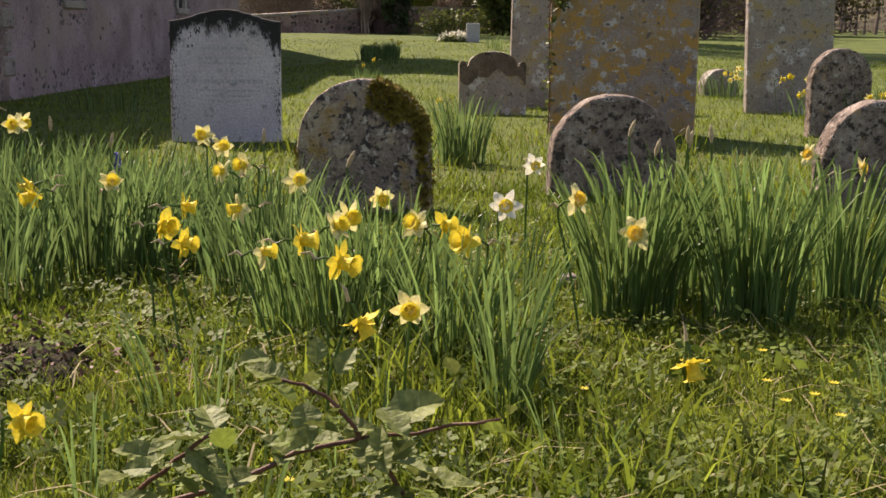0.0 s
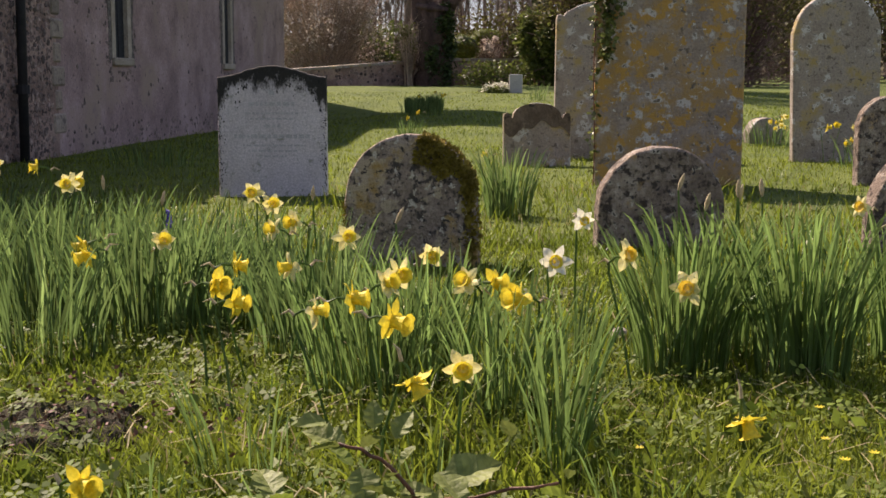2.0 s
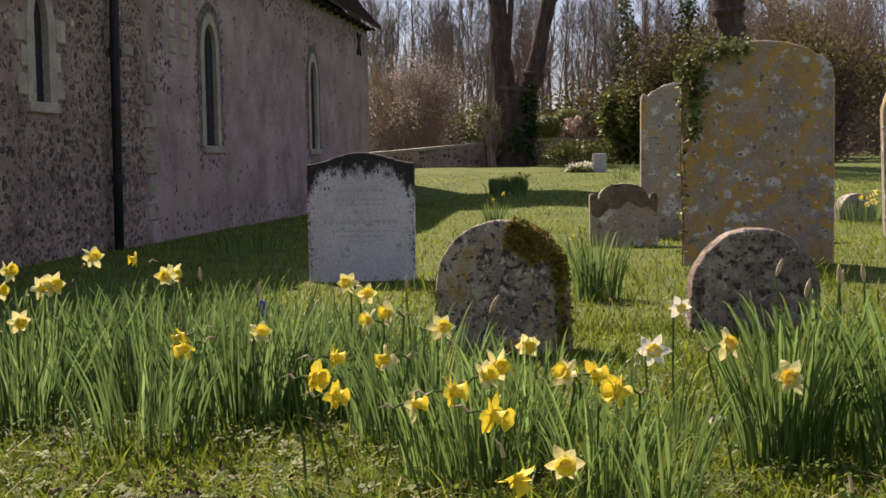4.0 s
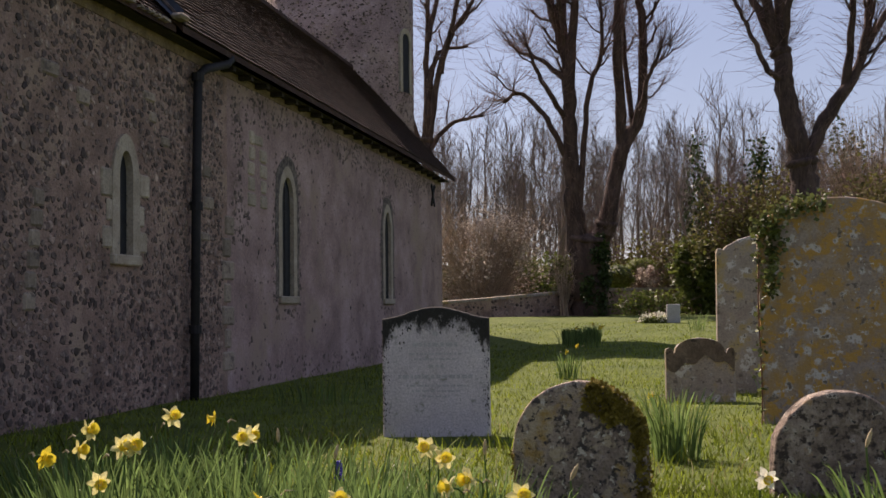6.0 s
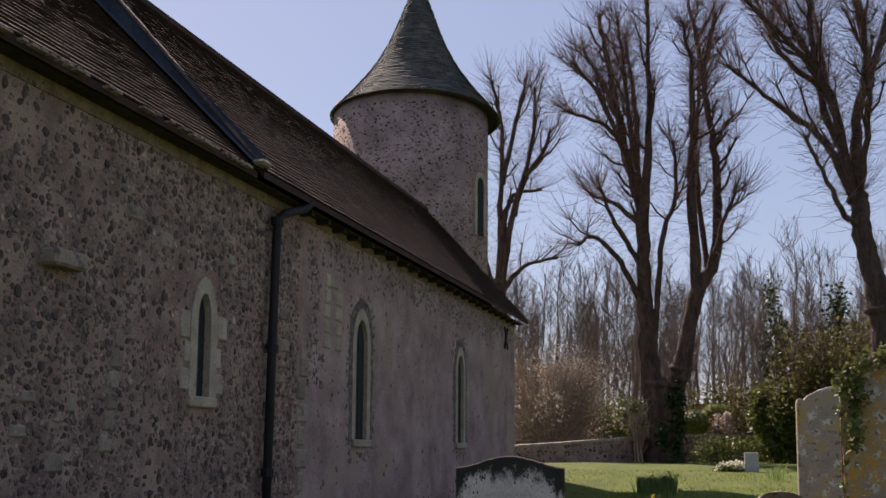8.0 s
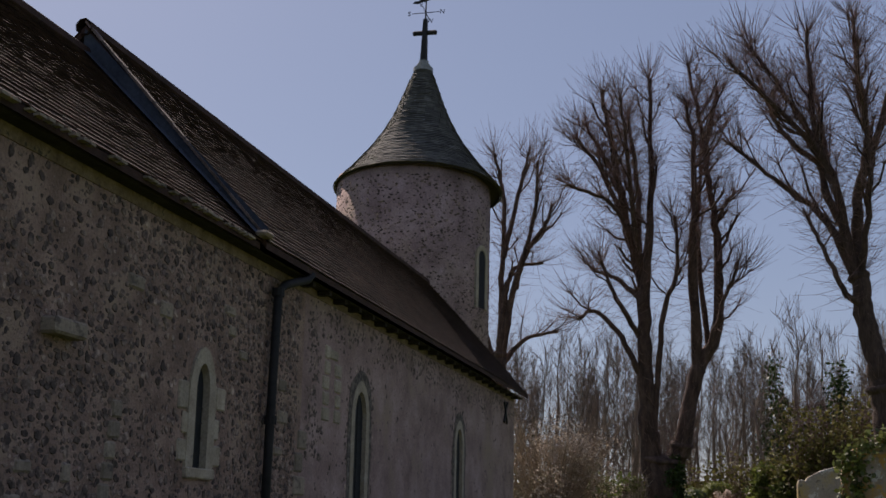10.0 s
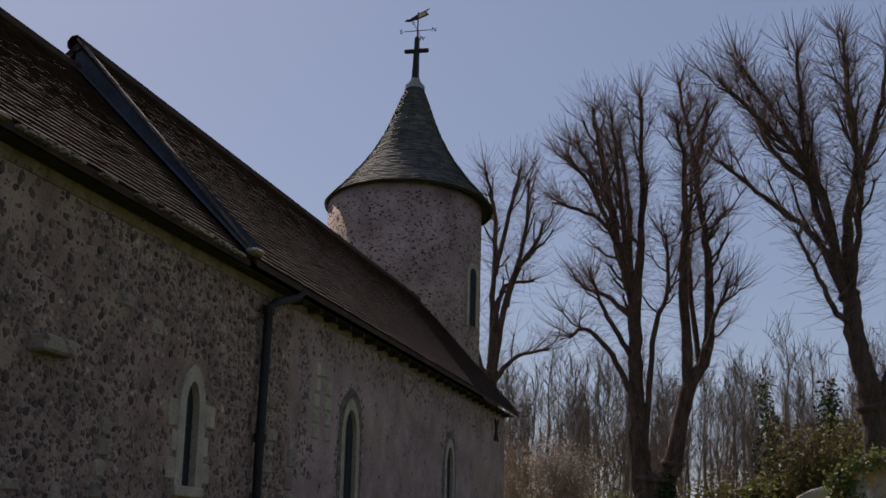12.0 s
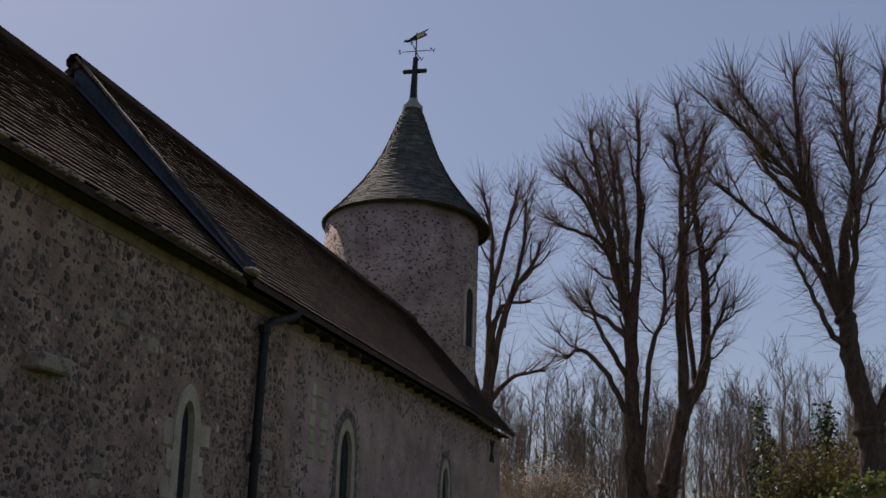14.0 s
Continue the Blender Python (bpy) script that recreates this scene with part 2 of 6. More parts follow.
IVY_PALE = mat("young_ivy_leaf", [(0.3, (0.07, 0.095, 0.025)), (0.7, (0.2, 0.22, 0.075))], 4, 0.45, 0, 20, island=0.5, leafy=0.25)
LAUREL = mat("evergreen_leaf", [(0.3, (0.065, 0.09, 0.02)), (0.7, (0.17, 0.20, 0.045))], 2, 0.5, 0, 20, island=0.5, leafy=0.4)
OLIVE = mat("hawthorn_leaf", [(0.3, (0.09, 0.088, 0.025)), (0.7, (0.18, 0.162, 0.052))], 2, 0.7, 0, 20, island=0.5, leafy=0.3)
LIME = mat("box_leaf", [(0.3, (0.10, 0.13, 0.02)), (0.7, (0.2, 0.22, 0.04))], 2, 0.7, 0, 20, island=0.4, leafy=0.25)
BLOSSOM = mat("blossom", [(0.3, (0.46, 0.37, 0.29)), (0.7, (0.72, 0.63, 0.53))], 6, 0.8, 0, 20, island=0.3, leafy=0.3)
BRAMBLE = mat("bramble_leaf", [(0.3, (0.09, 0.12, 0.025)), (0.7, (0.24, 0.26, 0.075))], 14, 0.55, 0.4, 60, island=0.35, leafy=0.25)
YOUNG = mat("young_bramble_leaf", [(0.3, (0.14, 0.2, 0.03)), (0.7, (0.28, 0.34, 0.06))], 14, 0.5, 0.3, 60, leafy=0.4)
CANE = mat("bramble_cane", [(0.3, (0.10, 0.04, 0.025)), (0.7, (0.2, 0.09, 0.05))], 20, 0.6, 0.3, 90)
WOODS = mat("woodland_floor", [(0.3, (0.05, 0.045, 0.022)), (0.7, (0.13, 0.11, 0.05))], 0.6, 1.0, 0.6, 9)


# ---------------------------------------------------------------- helpers
def part(name, bm, material, parent=None, label=""):
    me = bpy.data.meshes.new(name)
    if isinstance(bm, bmesh.types.BMesh):
        bmesh.ops.recalc_face_normals(bm, faces=bm.faces)
        bm.to_mesh(me)
        bm.free()
    else:
        me.from_pydata(bm[0], [], bm[1])
    for m in (material if isinstance(material, (list, tuple)) else [material]):
        me.materials.append(m)
    ob = new(name, me)
    if parent is not None:
        ob.parent = parent
    if label:
        tagged(ob, label)
    return ob


def thing(name, m, label, category, group="", kind=""):
    ob = new(name)
    ob.matrix_world = m
    return tagged(ob, label, category, group, kind)


def smooth(ob):
    ob.data.polygons.foreach_set("use_smooth", [True] * len(ob.data.polygons))
    return ob


def box(bm, x0, x1, y0, y1, z0, z1):
    v = [bm.verts.new(p) for p in ((x0, y0, z0), (x1, y0, z0), (x1, y1, z0), (x0, y1, z0), (x0, y0, z1), (x1, y0, z1), (x1, y1, z1), (x0, y1, z1))]
    for f in ((0, 3, 2, 1), (4, 5, 6, 7), (0, 1, 5, 4), (1, 2, 6, 5), (2, 3, 7, 6), (3, 0, 4, 7)):
        bm.faces.new([v[i] for i in f])


def boxes(*list_of_boxes, bevel=0.0):
    bm = bmesh.new()
    for b in list_of_boxes:
        box(bm, *b)
    if bevel:
        bmesh.ops.bevel(bm, geom=bm.edges[:], offset=bevel, segments=1, affect="EDGES")
    return bm


def tube(acc, pts, radii, sides=5):
    """Adds a tapered tube along pts to acc = (verts, faces)."""
    V, F = acc
    base = len(V)
    side = Vector((0.31, 0.77, 0.2)).normalized()
    n = len(pts)
    for i, (p, r) in enumerate(zip(pts, radii)):
        d = (pts[min(i + 1, n - 1)] - pts[max(i - 1, 0)]).normalized()
        a = d.cross(side)
        if a.length < 0.05:
            a = d.orthogonal()
        a.normalize()
        b = d.cross(a)
        for k in range(sides):
            t = 2 * math.pi * k / sides
            V.append(p + a * (math.cos(t) * r) + b * (math.sin(t) * r))
    for i in range(n - 1):
        for k in range(sides):
            F.append((base + i * sides + k, base + i * sides + (k + 1) % sides, base + (i + 1) * sides + (k + 1) % sides, base + (i + 1) * sides + k))
    F.append(tuple(base + (n - 1) * sides + k for k in range(sides)))


def smoothstep(a, b, x):
    t = min(1.0, max(0.0, (x - a) / (b - a)))
    return t * t * (3 - 2 * t)


CH = pose(-3.02, 13.33, 0, 0, 0, 80.8)          # church: x along its wall, y into it
CHI = CH.inverted()


def ground_z(x, y):
    rise = 0.04 * max(0.0, min(y, 31) - 16.0) + 0.012 * max(0.0, min(y, 80) - 31)
    away = -(CHI @ Vector((x, y, 0))).y
    z = rise * max(smoothstep(0.5, 4.5, away), smoothstep(22.0, 30.0, y))
    z += 0.03 * noise.noise(Vector((x * 0.5, y * 0.5, 0))) * smoothstep(2.0, 5.0, abs(x - 0.2) + y * 0.4)
    return z


# ---------------------------------------------------------------- ground
def make_ground():
    xs = [-900, -300, -120, -60] + [x * 0.5 for x in range(-60, 81)] + [60, 120, 300, 900]
    ys = [-900, -200, -60, -20, -8] + [y * 0.5 for y in range(-8, 150)] + [90, 120, 200, 400, 1500]
    V = [(x, y, ground_z(x, y)) for y in ys for x in xs]
    w = len(xs)
    F = [(j * w + i, j * w + i + 1, (j + 1) * w + i + 1, (j + 1) * w + i) for j in range(len(ys) - 1) for i in range(w - 1)]
    return tagged(smooth(part("ground", (V, F), TURF)), "rough green churchyard turf with mown and tufted grass", "ground", kind="structure")


make_ground()


def grass_field(name, n, region, height, width, material, label, seed, keep=None):
    """n blades over region (x0, x1, y0, y1), denser towards y0."""
    rng = random.Random(seed)
    V, F = [], []
    x0, x1, y0, y1 = region
    for _ in range(n):
        y = y0 + (y1 - y0) * rng.random() ** 1.7
        half = 0.5 + 0.46 * y
        x = rng.uniform(max(x0, -half + 0.02 * y), min(x1, half + 0.18 * y))
        if keep and not keep(x, y, rng):
            continue
        h, a = height * rng.uniform(0.4, 1.3) * (0.75 + 0.6 * noise.noise(Vector((x * 1.3, y * 1.3, 4)))), rng.uniform(0, 6.28)
        w = width * rng.uniform(0.6, 1.3) * (0.8 + 0.06 * y)
        lean, b = rng.uniform(0.1, 1.0) * h, rng.uniform(0, 6.28)
        lx, ly, dx, dy = math.cos(b) * lean, math.sin(b) * lean, math.cos(a) * w, math.sin(a) * w
        z = ground_z(x, y) - 0.01
        k = len(V)
        V += [(x - dx, y - dy, z), (x + dx, y + dy, z), (x + lx * 0.4 + dx * 0.8, y + ly * 0.4 + dy * 0.8, z + h * 0.6), (x + lx * 0.4 - dx * 0.8, y + ly * 0.4 - dy * 0.8, z + h * 0.6), (x + lx, y + ly, z + h * 0.95)]
        F += [(k, k + 1, k + 2, k + 3), (k + 3, k + 2, k + 4)]
    return tagged(part(name, (V, F), material), label, "grass", kind="stuff")


def outside_church(x, y, rng):
    return (CHI @ Vector((x, y, 0))).y < -0.05


EARTH = (-0.6, 3.02, 0.22, 0.26)                 # soil whose dark colour stands in for shaded hollows: centre and half-axes


def off_earth(x, y, rng):
    d = math.hypot((x - EARTH[0]) / EARTH[2], (y - EARTH[1]) / EARTH[3])
    return d > 0.75 + 0.35 * noise.noise(Vector((x * 9, y * 9, 2))) or rng.random() < 0.6


grass_field("grass", 165000, (-6, 9, 0.75, 6.5), 0.072, 0.0028, BLADE, "short tufted green grass in spring sunlight", 1, off_earth)
V, F = [], []
nr, na = 14, 36
for i in range(nr + 1):
    for k in range(na):
        a, r = 2 * math.pi * k / na, 1.15 * i / nr
        x, y = EARTH[0] + math.cos(a) * r * EARTH[2], EARTH[1] + math.sin(a) * r * EARTH[3]
        n1 = noise.noise(Vector((x * 14, y * 14, 5))) + 0.5 * noise.noise(Vector((x * 40, y * 40, 1)))
        V.append((x, y, ground_z(x, y) + (0.035 + 0.03 * n1) * smoothstep(1.15, 0.7, r) - 0.012 * smoothstep(0.9, 1.15, r)))
for i in range(nr):
    for k in range(na):
        F.append((i * na + k, i * na + (k + 1) % na, (i + 1) * na + (k + 1) % na, (i + 1) * na + k))
tagged(part("soil_scrape", (V, F), SHADED_SOIL), "low crumbly heap of soil, dark to stand in for shaded hollows in the turf", "soil")
V, F = [], []
rg2 = random.Random(16)
for k in range(110):                              # clods
    a, r = rg2.uniform(0, 6.28), rg2.random() ** 0.6
    x, y, c = EARTH[0] + math.cos(a) * r * EARTH[2], EARTH[1] + math.sin(a) * r * EARTH[3], rg2.uniform(0.005, 0.02)
    z, q = ground_z(x, y) + 0.03, len(V)
    V += [(x + dx * c * rg2.uniform(0.6, 1.2), y + dy * c * rg2.uniform(0.6, 1.2), z + dz * c * rg2.uniform(0.6, 1.2)) for dx, dy, dz in ((1, 0, 0), (0, 1, 0), (-1, 0, 0), (0, -1, 0), (0, 0, 1), (0, 0, -1))]
    F += [(q + m, q + (m + 1) % 4, q + 4) for m in range(4)] + [(q + (m + 1) % 4, q + m, q + 5) for m in range(4)]
tagged(part("clods", (V, F), SHADED_SOIL), "crumbled clods of soil, dark to stand in for shaded hollows", "soil", kind="stuff")
V, F = [], []
for k in range(380):                              # long dead stalks lying over the turf
    y = rg2.uniform(1.5, 4.6)
    x = rg2.uniform(-0.45 * y, 0.55 * y)
    a, l, w = rg2.uniform(0, 6.28), rg2.uniform(0.06, 0.22), rg2.uniform(0.001, 0.0022)
    z, q = ground_z(x, y) + rg2.uniform(0.02, 0.07), len(V)
    ux, uy = math.cos(a), math.sin(a)
    for t, up in ((0, 0), (0.5, rg2.uniform(0.0, 0.03)), (1, rg2.uniform(-0.02, 0.03))):
        V += [(x + ux * l * t - uy * w, y + uy * l * t + ux * w, z + up), (x + ux * l * t + uy * w, y + uy * l * t - ux * w, z + up)]
    F += [(q, q + 1, q + 3, q + 2), (q + 2, q + 3, q + 5, q + 4)]
tagged(part("dead_stalks", (V, F), DRY), "pale dead stalks lying over the turf", "straw", kind="stuff")
grass_field("grass", 80000, (-6, 12, 6.0, 30), 0.05, 0.0034, BLADE, "short mown green grass between the graves", 2, outside_church)
rg0 = random.Random(6)
V, F = [], []
for _ in range(60000):                            # sparser turf all round
    x, y = rg0.uniform(-9, 12), rg0.uniform(-5, 24)
    if not outside_church(x, y, rg0):
        continue
    h, w, c, l = rg0.uniform(0.03, 0.1), 0.005, rg0.uniform(0, 6.28), rg0.uniform(-0.05, 0.05)
    z, q = ground_z(x, y) - 0.005, len(V)
    V += [(x - math.cos(c) * w, y - math.sin(c) * w, z), (x + math.cos(c) * w, y + math.sin(c) * w, z), (x + l, y + l * 0.5, z + h)]
    F.append((q, q + 1, q + 2))
tagged(part("grass", (V, F), BLADE), "short green turf all round the graves", "grass", kind="stuff")
grass_field("tall_grass", 11000, (-4, 6, 1.2, 9), 0.19, 0.0042, BLADE, "longer green grass blades standing in tufts", 3, lambda x, y, r: noise.noise(Vector((x * 1.1, y * 1.1, 9))) > 0.0)
grass_field("dry_grass", 6500, (-4, 6, 1.2, 10), 0.09, 0.0025, DRY, "straw-coloured dead grass blades lying in the turf", 4)


# ---------------------------------------------------------------- church
church = thing("church", CH, "flint church with rendered nave, tiled roofs and round tower", "church")
S0, SJ, S1, EAVE = -9.5, 1.2, 14.64, 3.74        # chancel start, change to render, west corner, wall top
HALF, RIDGE = 2.02, 6.14


def arch(cx, z0, z1, w, point=0.25, n=12):
    """A lancet outline, from the foot of one jamb over the top to the other."""
    rise = w * 0.5 * (1 + point)
    zs = z1 - rise
    pts = [(cx - w / 2, z0)] + [(cx - w / 2, z0 + (zs - z0) * k / 3) for k in (1, 2)]
    for k in range(n + 1):
        a = math.pi * (1 - k / n)
        pts.append((cx + w / 2 * math.cos(a), zs + rise * math.sin(a) ** (1.15 if point else 1)))
    return pts + [(cx + w / 2, z0 + (zs - z0) * k / 3) for k in (2, 1)] + [(cx + w / 2, z0)]


def ring(bm, inner, outer, y0, y1):
    """A band between two outlines of as many points, from depth y0 to y1."""
    rowsv = [[bm.verts.new((x, y, z)) for x, z in o] for o, y in ((inner, y0), (outer, y0), (outer, y1), (inner, y1))]
    for a, b in ((0, 1), (1, 2), (2, 3), (3, 0)):
        for i in range(len(inner) - 1):
            bm.faces.new((rowsv[a][i], rowsv[a][i + 1], rowsv[b][i + 1], rowsv[b][i]))
    for i in (0, -1):
        bm.faces.new([rw[i] for rw in rowsv])


def to_rect(outline, x0, x1, z1):
    """The outline's points pushed out to a rectangle of that width and height."""
    cx, out = (x0 + x1) / 2, []
    zs = outline[3][1]
    half, up = (x1 - x0) / 2, z1 - zs
    for x, z in outline:
        if z <= zs + 1e-6:
            out.append((x0 if x < cx else x1, z))
        else:
            dx, dz = x - cx, z - zs
            k = min(half / abs(dx) if abs(dx) > 1e-6 else 1e9, up / dz)
            out.append((cx + dx * k, zs + dz * k))
    for i in range(1, len(out)):                  # keep the two corners
        a, b = out[i - 1], out[i]
        if abs(a[0] - x0) < 1e-6 and a[1] < z1 - 1e-6 and abs(b[1] - z1) < 1e-6:
            out[i] = (x0, z1)
        if abs(b[0] - x1) < 1e-6 and b[1] < z1 - 1e-6 and abs(a[1] - z1) < 1e-6:
            out[i - 1] = (x1, z1)
    return out


# centre, sill, head, light width, surround width
WINDOWS = [(-1.55, 1.47, 2.45, 0.29, 0.16, 0.6), (3.49, 1.12, 2.70, 0.50, 0.15, 0.3), (9.37, 1.12, 2.66, 0.46, 0.15, 0.3)]


def church_wall(name, a, b, holes, material, label):
    bm = bmesh.new()
    x = a
    for cx, z0, z1, w, s, pt in holes:
        h = w / 2 + s + 0.12
        top = z1 + s + 0.12
        box(bm, x, cx - h, 0, 0.7, -0.3, EAVE)
        box(bm, cx - h, cx + h, 0, 0.7, -0.3, z0 - 0.1)
        box(bm, cx - h, cx + h, 0, 0.7, top, EAVE)
        o = arch(cx, z0 - 0.1, z1 + s, w + 2 * s, pt)
        ring(bm, o, to_rect(o, cx - h, cx + h, top), 0, 0.7)
        x = cx + h
    box(bm, x, b, 0, 0.7, -0.3, EAVE)
    bmesh.ops.remove_doubles(bm, verts=bm.verts, dist=0.0005)
    return part(name, bm, material, church, label)


flint_wall = church_wall("wall", S0, SJ, WINDOWS[:1], MORTAR, "knapped flint chancel wall")
nave_wall = church_wall("wall", SJ, S1, WINDOWS[1:], PLASTER, "grey lime-rendered nave wall")
for b6 in ((S1 - 0.7, S1 - 0.002, 0.7, 2 * HALF - 0.03, -0.3, EAVE), (S0, S0 + 0.7, 0.7, 2 * HALF - 0.03, -0.3, EAVE), (S0, S1, 2 * HALF - 0.02, 2 * HALF + 0.68, -0.3, EAVE)):
    part("wall", boxes(b6), PLASTER, church)
for k, gx in enumerate((S0 + 0.3, S1 - 0.5)):     # gables
    bm = bmesh.new()
    for d in (0, 0.3):
        [bm.verts.new(p) for p in ((gx + d, 0.1, EAVE), (gx + d, 2 * HALF - 0.1, EAVE), (gx + d, HALF, RIDGE - 0.25))]
    bm.verts.ensure_lookup_table()
    v = bm.verts
    for f in ((0, 1, 2), (3, 5, 4), (0, 3, 4, 1), (1, 4, 5, 2), (2, 5, 3, 0)):
        bm.faces.new([v[i] for i in f])
    part("gable", bm, PLASTER, church)

for i, (cx, z0, z1, w, s, pt) in enumerate(WINDOWS):
    win = part("window", (lambda b: (ring(b, arch(cx, z0, z1, w, pt), arch(cx, z0 - 0.004, z1 + s - 0.003, w + 2 * s - 0.006, pt), -0.025 if i == 0 else -0.012, 0.34), b)[1])(bmesh.new()), DRESS, church, "pale dressed stone lancet window")
    bm = bmesh.new()
    o = arch(cx, z0, z1, w + 0.02, pt)
    f = bm.faces.new([bm.verts.new((x, 0.045, z)) for x, z in o])
    part("pane", bm, GLASS, win, "dark leaded glass")
    lead = boxes(*[(cx - w / 2, cx + w / 2, 0.036, 0.041, z, z + 0.012) for z in [z0 + 0.14 * k for k in range(1, int((z1 - z0 - 0.15) / 0.14))]], (cx - 0.006, cx + 0.006, 0.034, 0.040, z0, z1 - 0.05))
    part("glazing_bar", lead, IRON, win)
    if i:                                         # dark flint band round the nave windows
        rw = random.Random(40 + i)
        inn = arch(cx, z0 - 0.02, z1 + s - 0.006, w + 2 * s - 0.012, pt)
        out = [(x + (0.11 + rw.uniform(-0.03, 0.05)) * (1 if x > cx else -1) * min(1, abs(x - cx) / 0.2), z + (0.12 + rw.uniform(-0.03, 0.04)) * max(0, min(1, (z - z1 + 0.25) / 0.3))) for x, z in arch(cx, z0 - 0.06, z1 + s, w + 2 * s, pt)]
        bm = bmesh.new()
        ring(bm, inn, out, -0.006, 0.05)
        part("flint_band", bm, FLINT_BAND, win, "dark flint band round the opening")
    part("sill", boxes((cx - w / 2 - s, cx + w / 2 + s, -0.05, 0.3, z0 - 0.1, z0), bevel=0.012), DRESS, win)
# long-and-short blocks beside the chancel window, quoins, blocked openings
rb = random.Random(8)
for cx, zz, ww, hh in [(-1.9, 1.62, 0.24, 0.2), (-1.95, 2.12, 0.2, 0.26), (-1.18, 1.6, 0.22, 0.2), (-1.12, 2.15, 0.22, 0.22), (-1.2, 1.85, 0.14, 0.2), (-1.87, 1.87, 0.14, 0.2)]:
    part("stone_block", boxes((cx - ww / 2, cx + ww / 2, -0.022, 0.05, zz - hh / 2, zz + hh / 2), bevel=0.015), DRESS, flint_wall)
for zz in [0.25 + 0.26 * k for k in range(7)]:
    ww = 0.3 if int(zz * 4) % 2 else 0.2
    part("stone_block", boxes((SJ - 0.13 + rb.uniform(-0.05, 0.05), SJ + ww - 0.1, -0.02, 0.05, zz, zz + 0.22), bevel=0.02), DULL, nave_wall)
for k in range(5):
    for sx in (2.05, 2.5):
        if k < 4 or sx < 2.2:
            part("stone_block", boxes((sx - 0.12 + rb.uniform(-0.04, 0.04), sx + 0.13 + rb.uniform(-0.04, 0.04), -0.018, 0.05, 2.2 + 0.19 * k, 2.37 + 0.19 * k), bevel=0.02), DRESS, nave_wall)
part("stone_block", boxes((2.1, 2.46, -0.018, 0.05, 2.97, 3.1), bevel=0.02), DRESS, nave_wall)
for k in range(6):
    part("stone_block", boxes((-3.42 + 0.03 * k, -3.27 + 0.03 * k + rb.uniform(0, 0.06), -0.02, 0.05, 0.95 + 0.17 * k, 1.1 + 0.17 * k), bevel=0.02), DULL, flint_wall)
for sx, zz in [(-4.1, 0.8), (-4.5, 1.3), (-3.9, 1.25), (-4.6, 1.05), (-3.0, 2.9), (-2.4, 2.75), (-0.9, 2.8), (-1.0, 3.0), (0.5, 1.7), (0.55, 2.4), (0.6, 2.05), (-0.6, 2.6)]:
    ww = rb.uniform(0.12, 0.3)
    part("stone_block", boxes((sx - ww / 2, sx + ww / 2, -0.02, 0.05, zz, zz + rb.uniform(0.09, 0.16)), bevel=0.02), DULL, flint_wall)
part("corbel", boxes((-4.42, -3.96, -0.14, 0.05, 2.32, 2.45), bevel=0.02), DULL, flint_wall, "worn stone corbel")
# X-shaped wall anchor
bm = bmesh.new()
for sgn in (-1, 1):
    b2 = boxes((-0.035, 0.035, -0.035, -0.008 + 0.002 * sgn, -0.27, 0.27))
    bmesh.ops.rotate(b2, verts=b2.verts, cent=(0, 0, 0), matrix=Matrix.Rotation(sgn * radians(38), 3, "Y"))
    bmesh.ops.translate(b2, verts=b2.verts, vec=(13.58, 0, 3.32))
    me = bpy.data.meshes.new("tmp")
    b2.to_mesh(me), b2.free()
    bm.from_mesh(me)
    bpy.data.meshes.remove(me)
part("wall_anchor", bm, IRON, nave_wall, "black iron X-shaped wall anchor")


def roof_side(name, a, b, ey, ez, ry, rz, material, label, course=0.1):
    """Overlapping courses of tiles on one slope, from the eave (ey, ez) to the ridge (ry, rz)."""
    rng = random.Random(int(a * 10))
    V, F = [], []
    L = math.hypot(ry - ey, rz - ez)
    n = int(L / course)
    sy, sz = (ry - ey) / L, (rz - ez) / L
    oy, oz = (-sz, sy) if ry > ey else (sz, -sy)
    if oz < 0:
        oy, oz = -oy, -oz
    for k in range(n):
        x = a - (0.08 if k % 2 else 0)
        while x < b:
            w = 0.165 + rng.uniform(-0.004, 0.004)
            x0, x1 = max(x, a), min(x + w - 0.006, b)
            x += w
            if x1 - x0 < 0.02:
                continue
            d0, d1 = k * course + rng.uniform(-0.006, 0.006), min(L, (k + 1.25) * course)
            lift0, lift1 = 0.028 + rng.uniform(0, 0.006), 0.006
            q = len(V)
            for d, l in ((d0, lift0), (d1, lift1), (d0, lift0 - 0.014)):
                V.extend(((xx, ey + sy * d + oy * l, ez + sz * d + oz * l) for xx in (x0, x1)))
            F += [(q, q + 1, q + 3, q + 2), (q, q + 4, q + 5, q + 1)]
    tiles = part("roof_tiles", (V, F), material, church, label)
    tagged(tiles, kind="stuff")
    bm = bmesh.new()
    for x in (a, b):
        for y, z in ((ey, ez), (ry, rz), (ry, rz - 0.1), (ey, ez - 0.07)):
            bm.verts.new((x, y, z))
    bm.verts.ensure_lookup_table()
    v = bm.verts
    for f in ((0, 1, 2, 3), (4, 7, 6, 5), (0, 4, 5, 1), (1, 5, 6, 2), (2, 6, 7, 3), (3, 7, 4, 0)):
        bm.faces.new([v[i] for i in f])
    part("roof", bm, TILE, church)


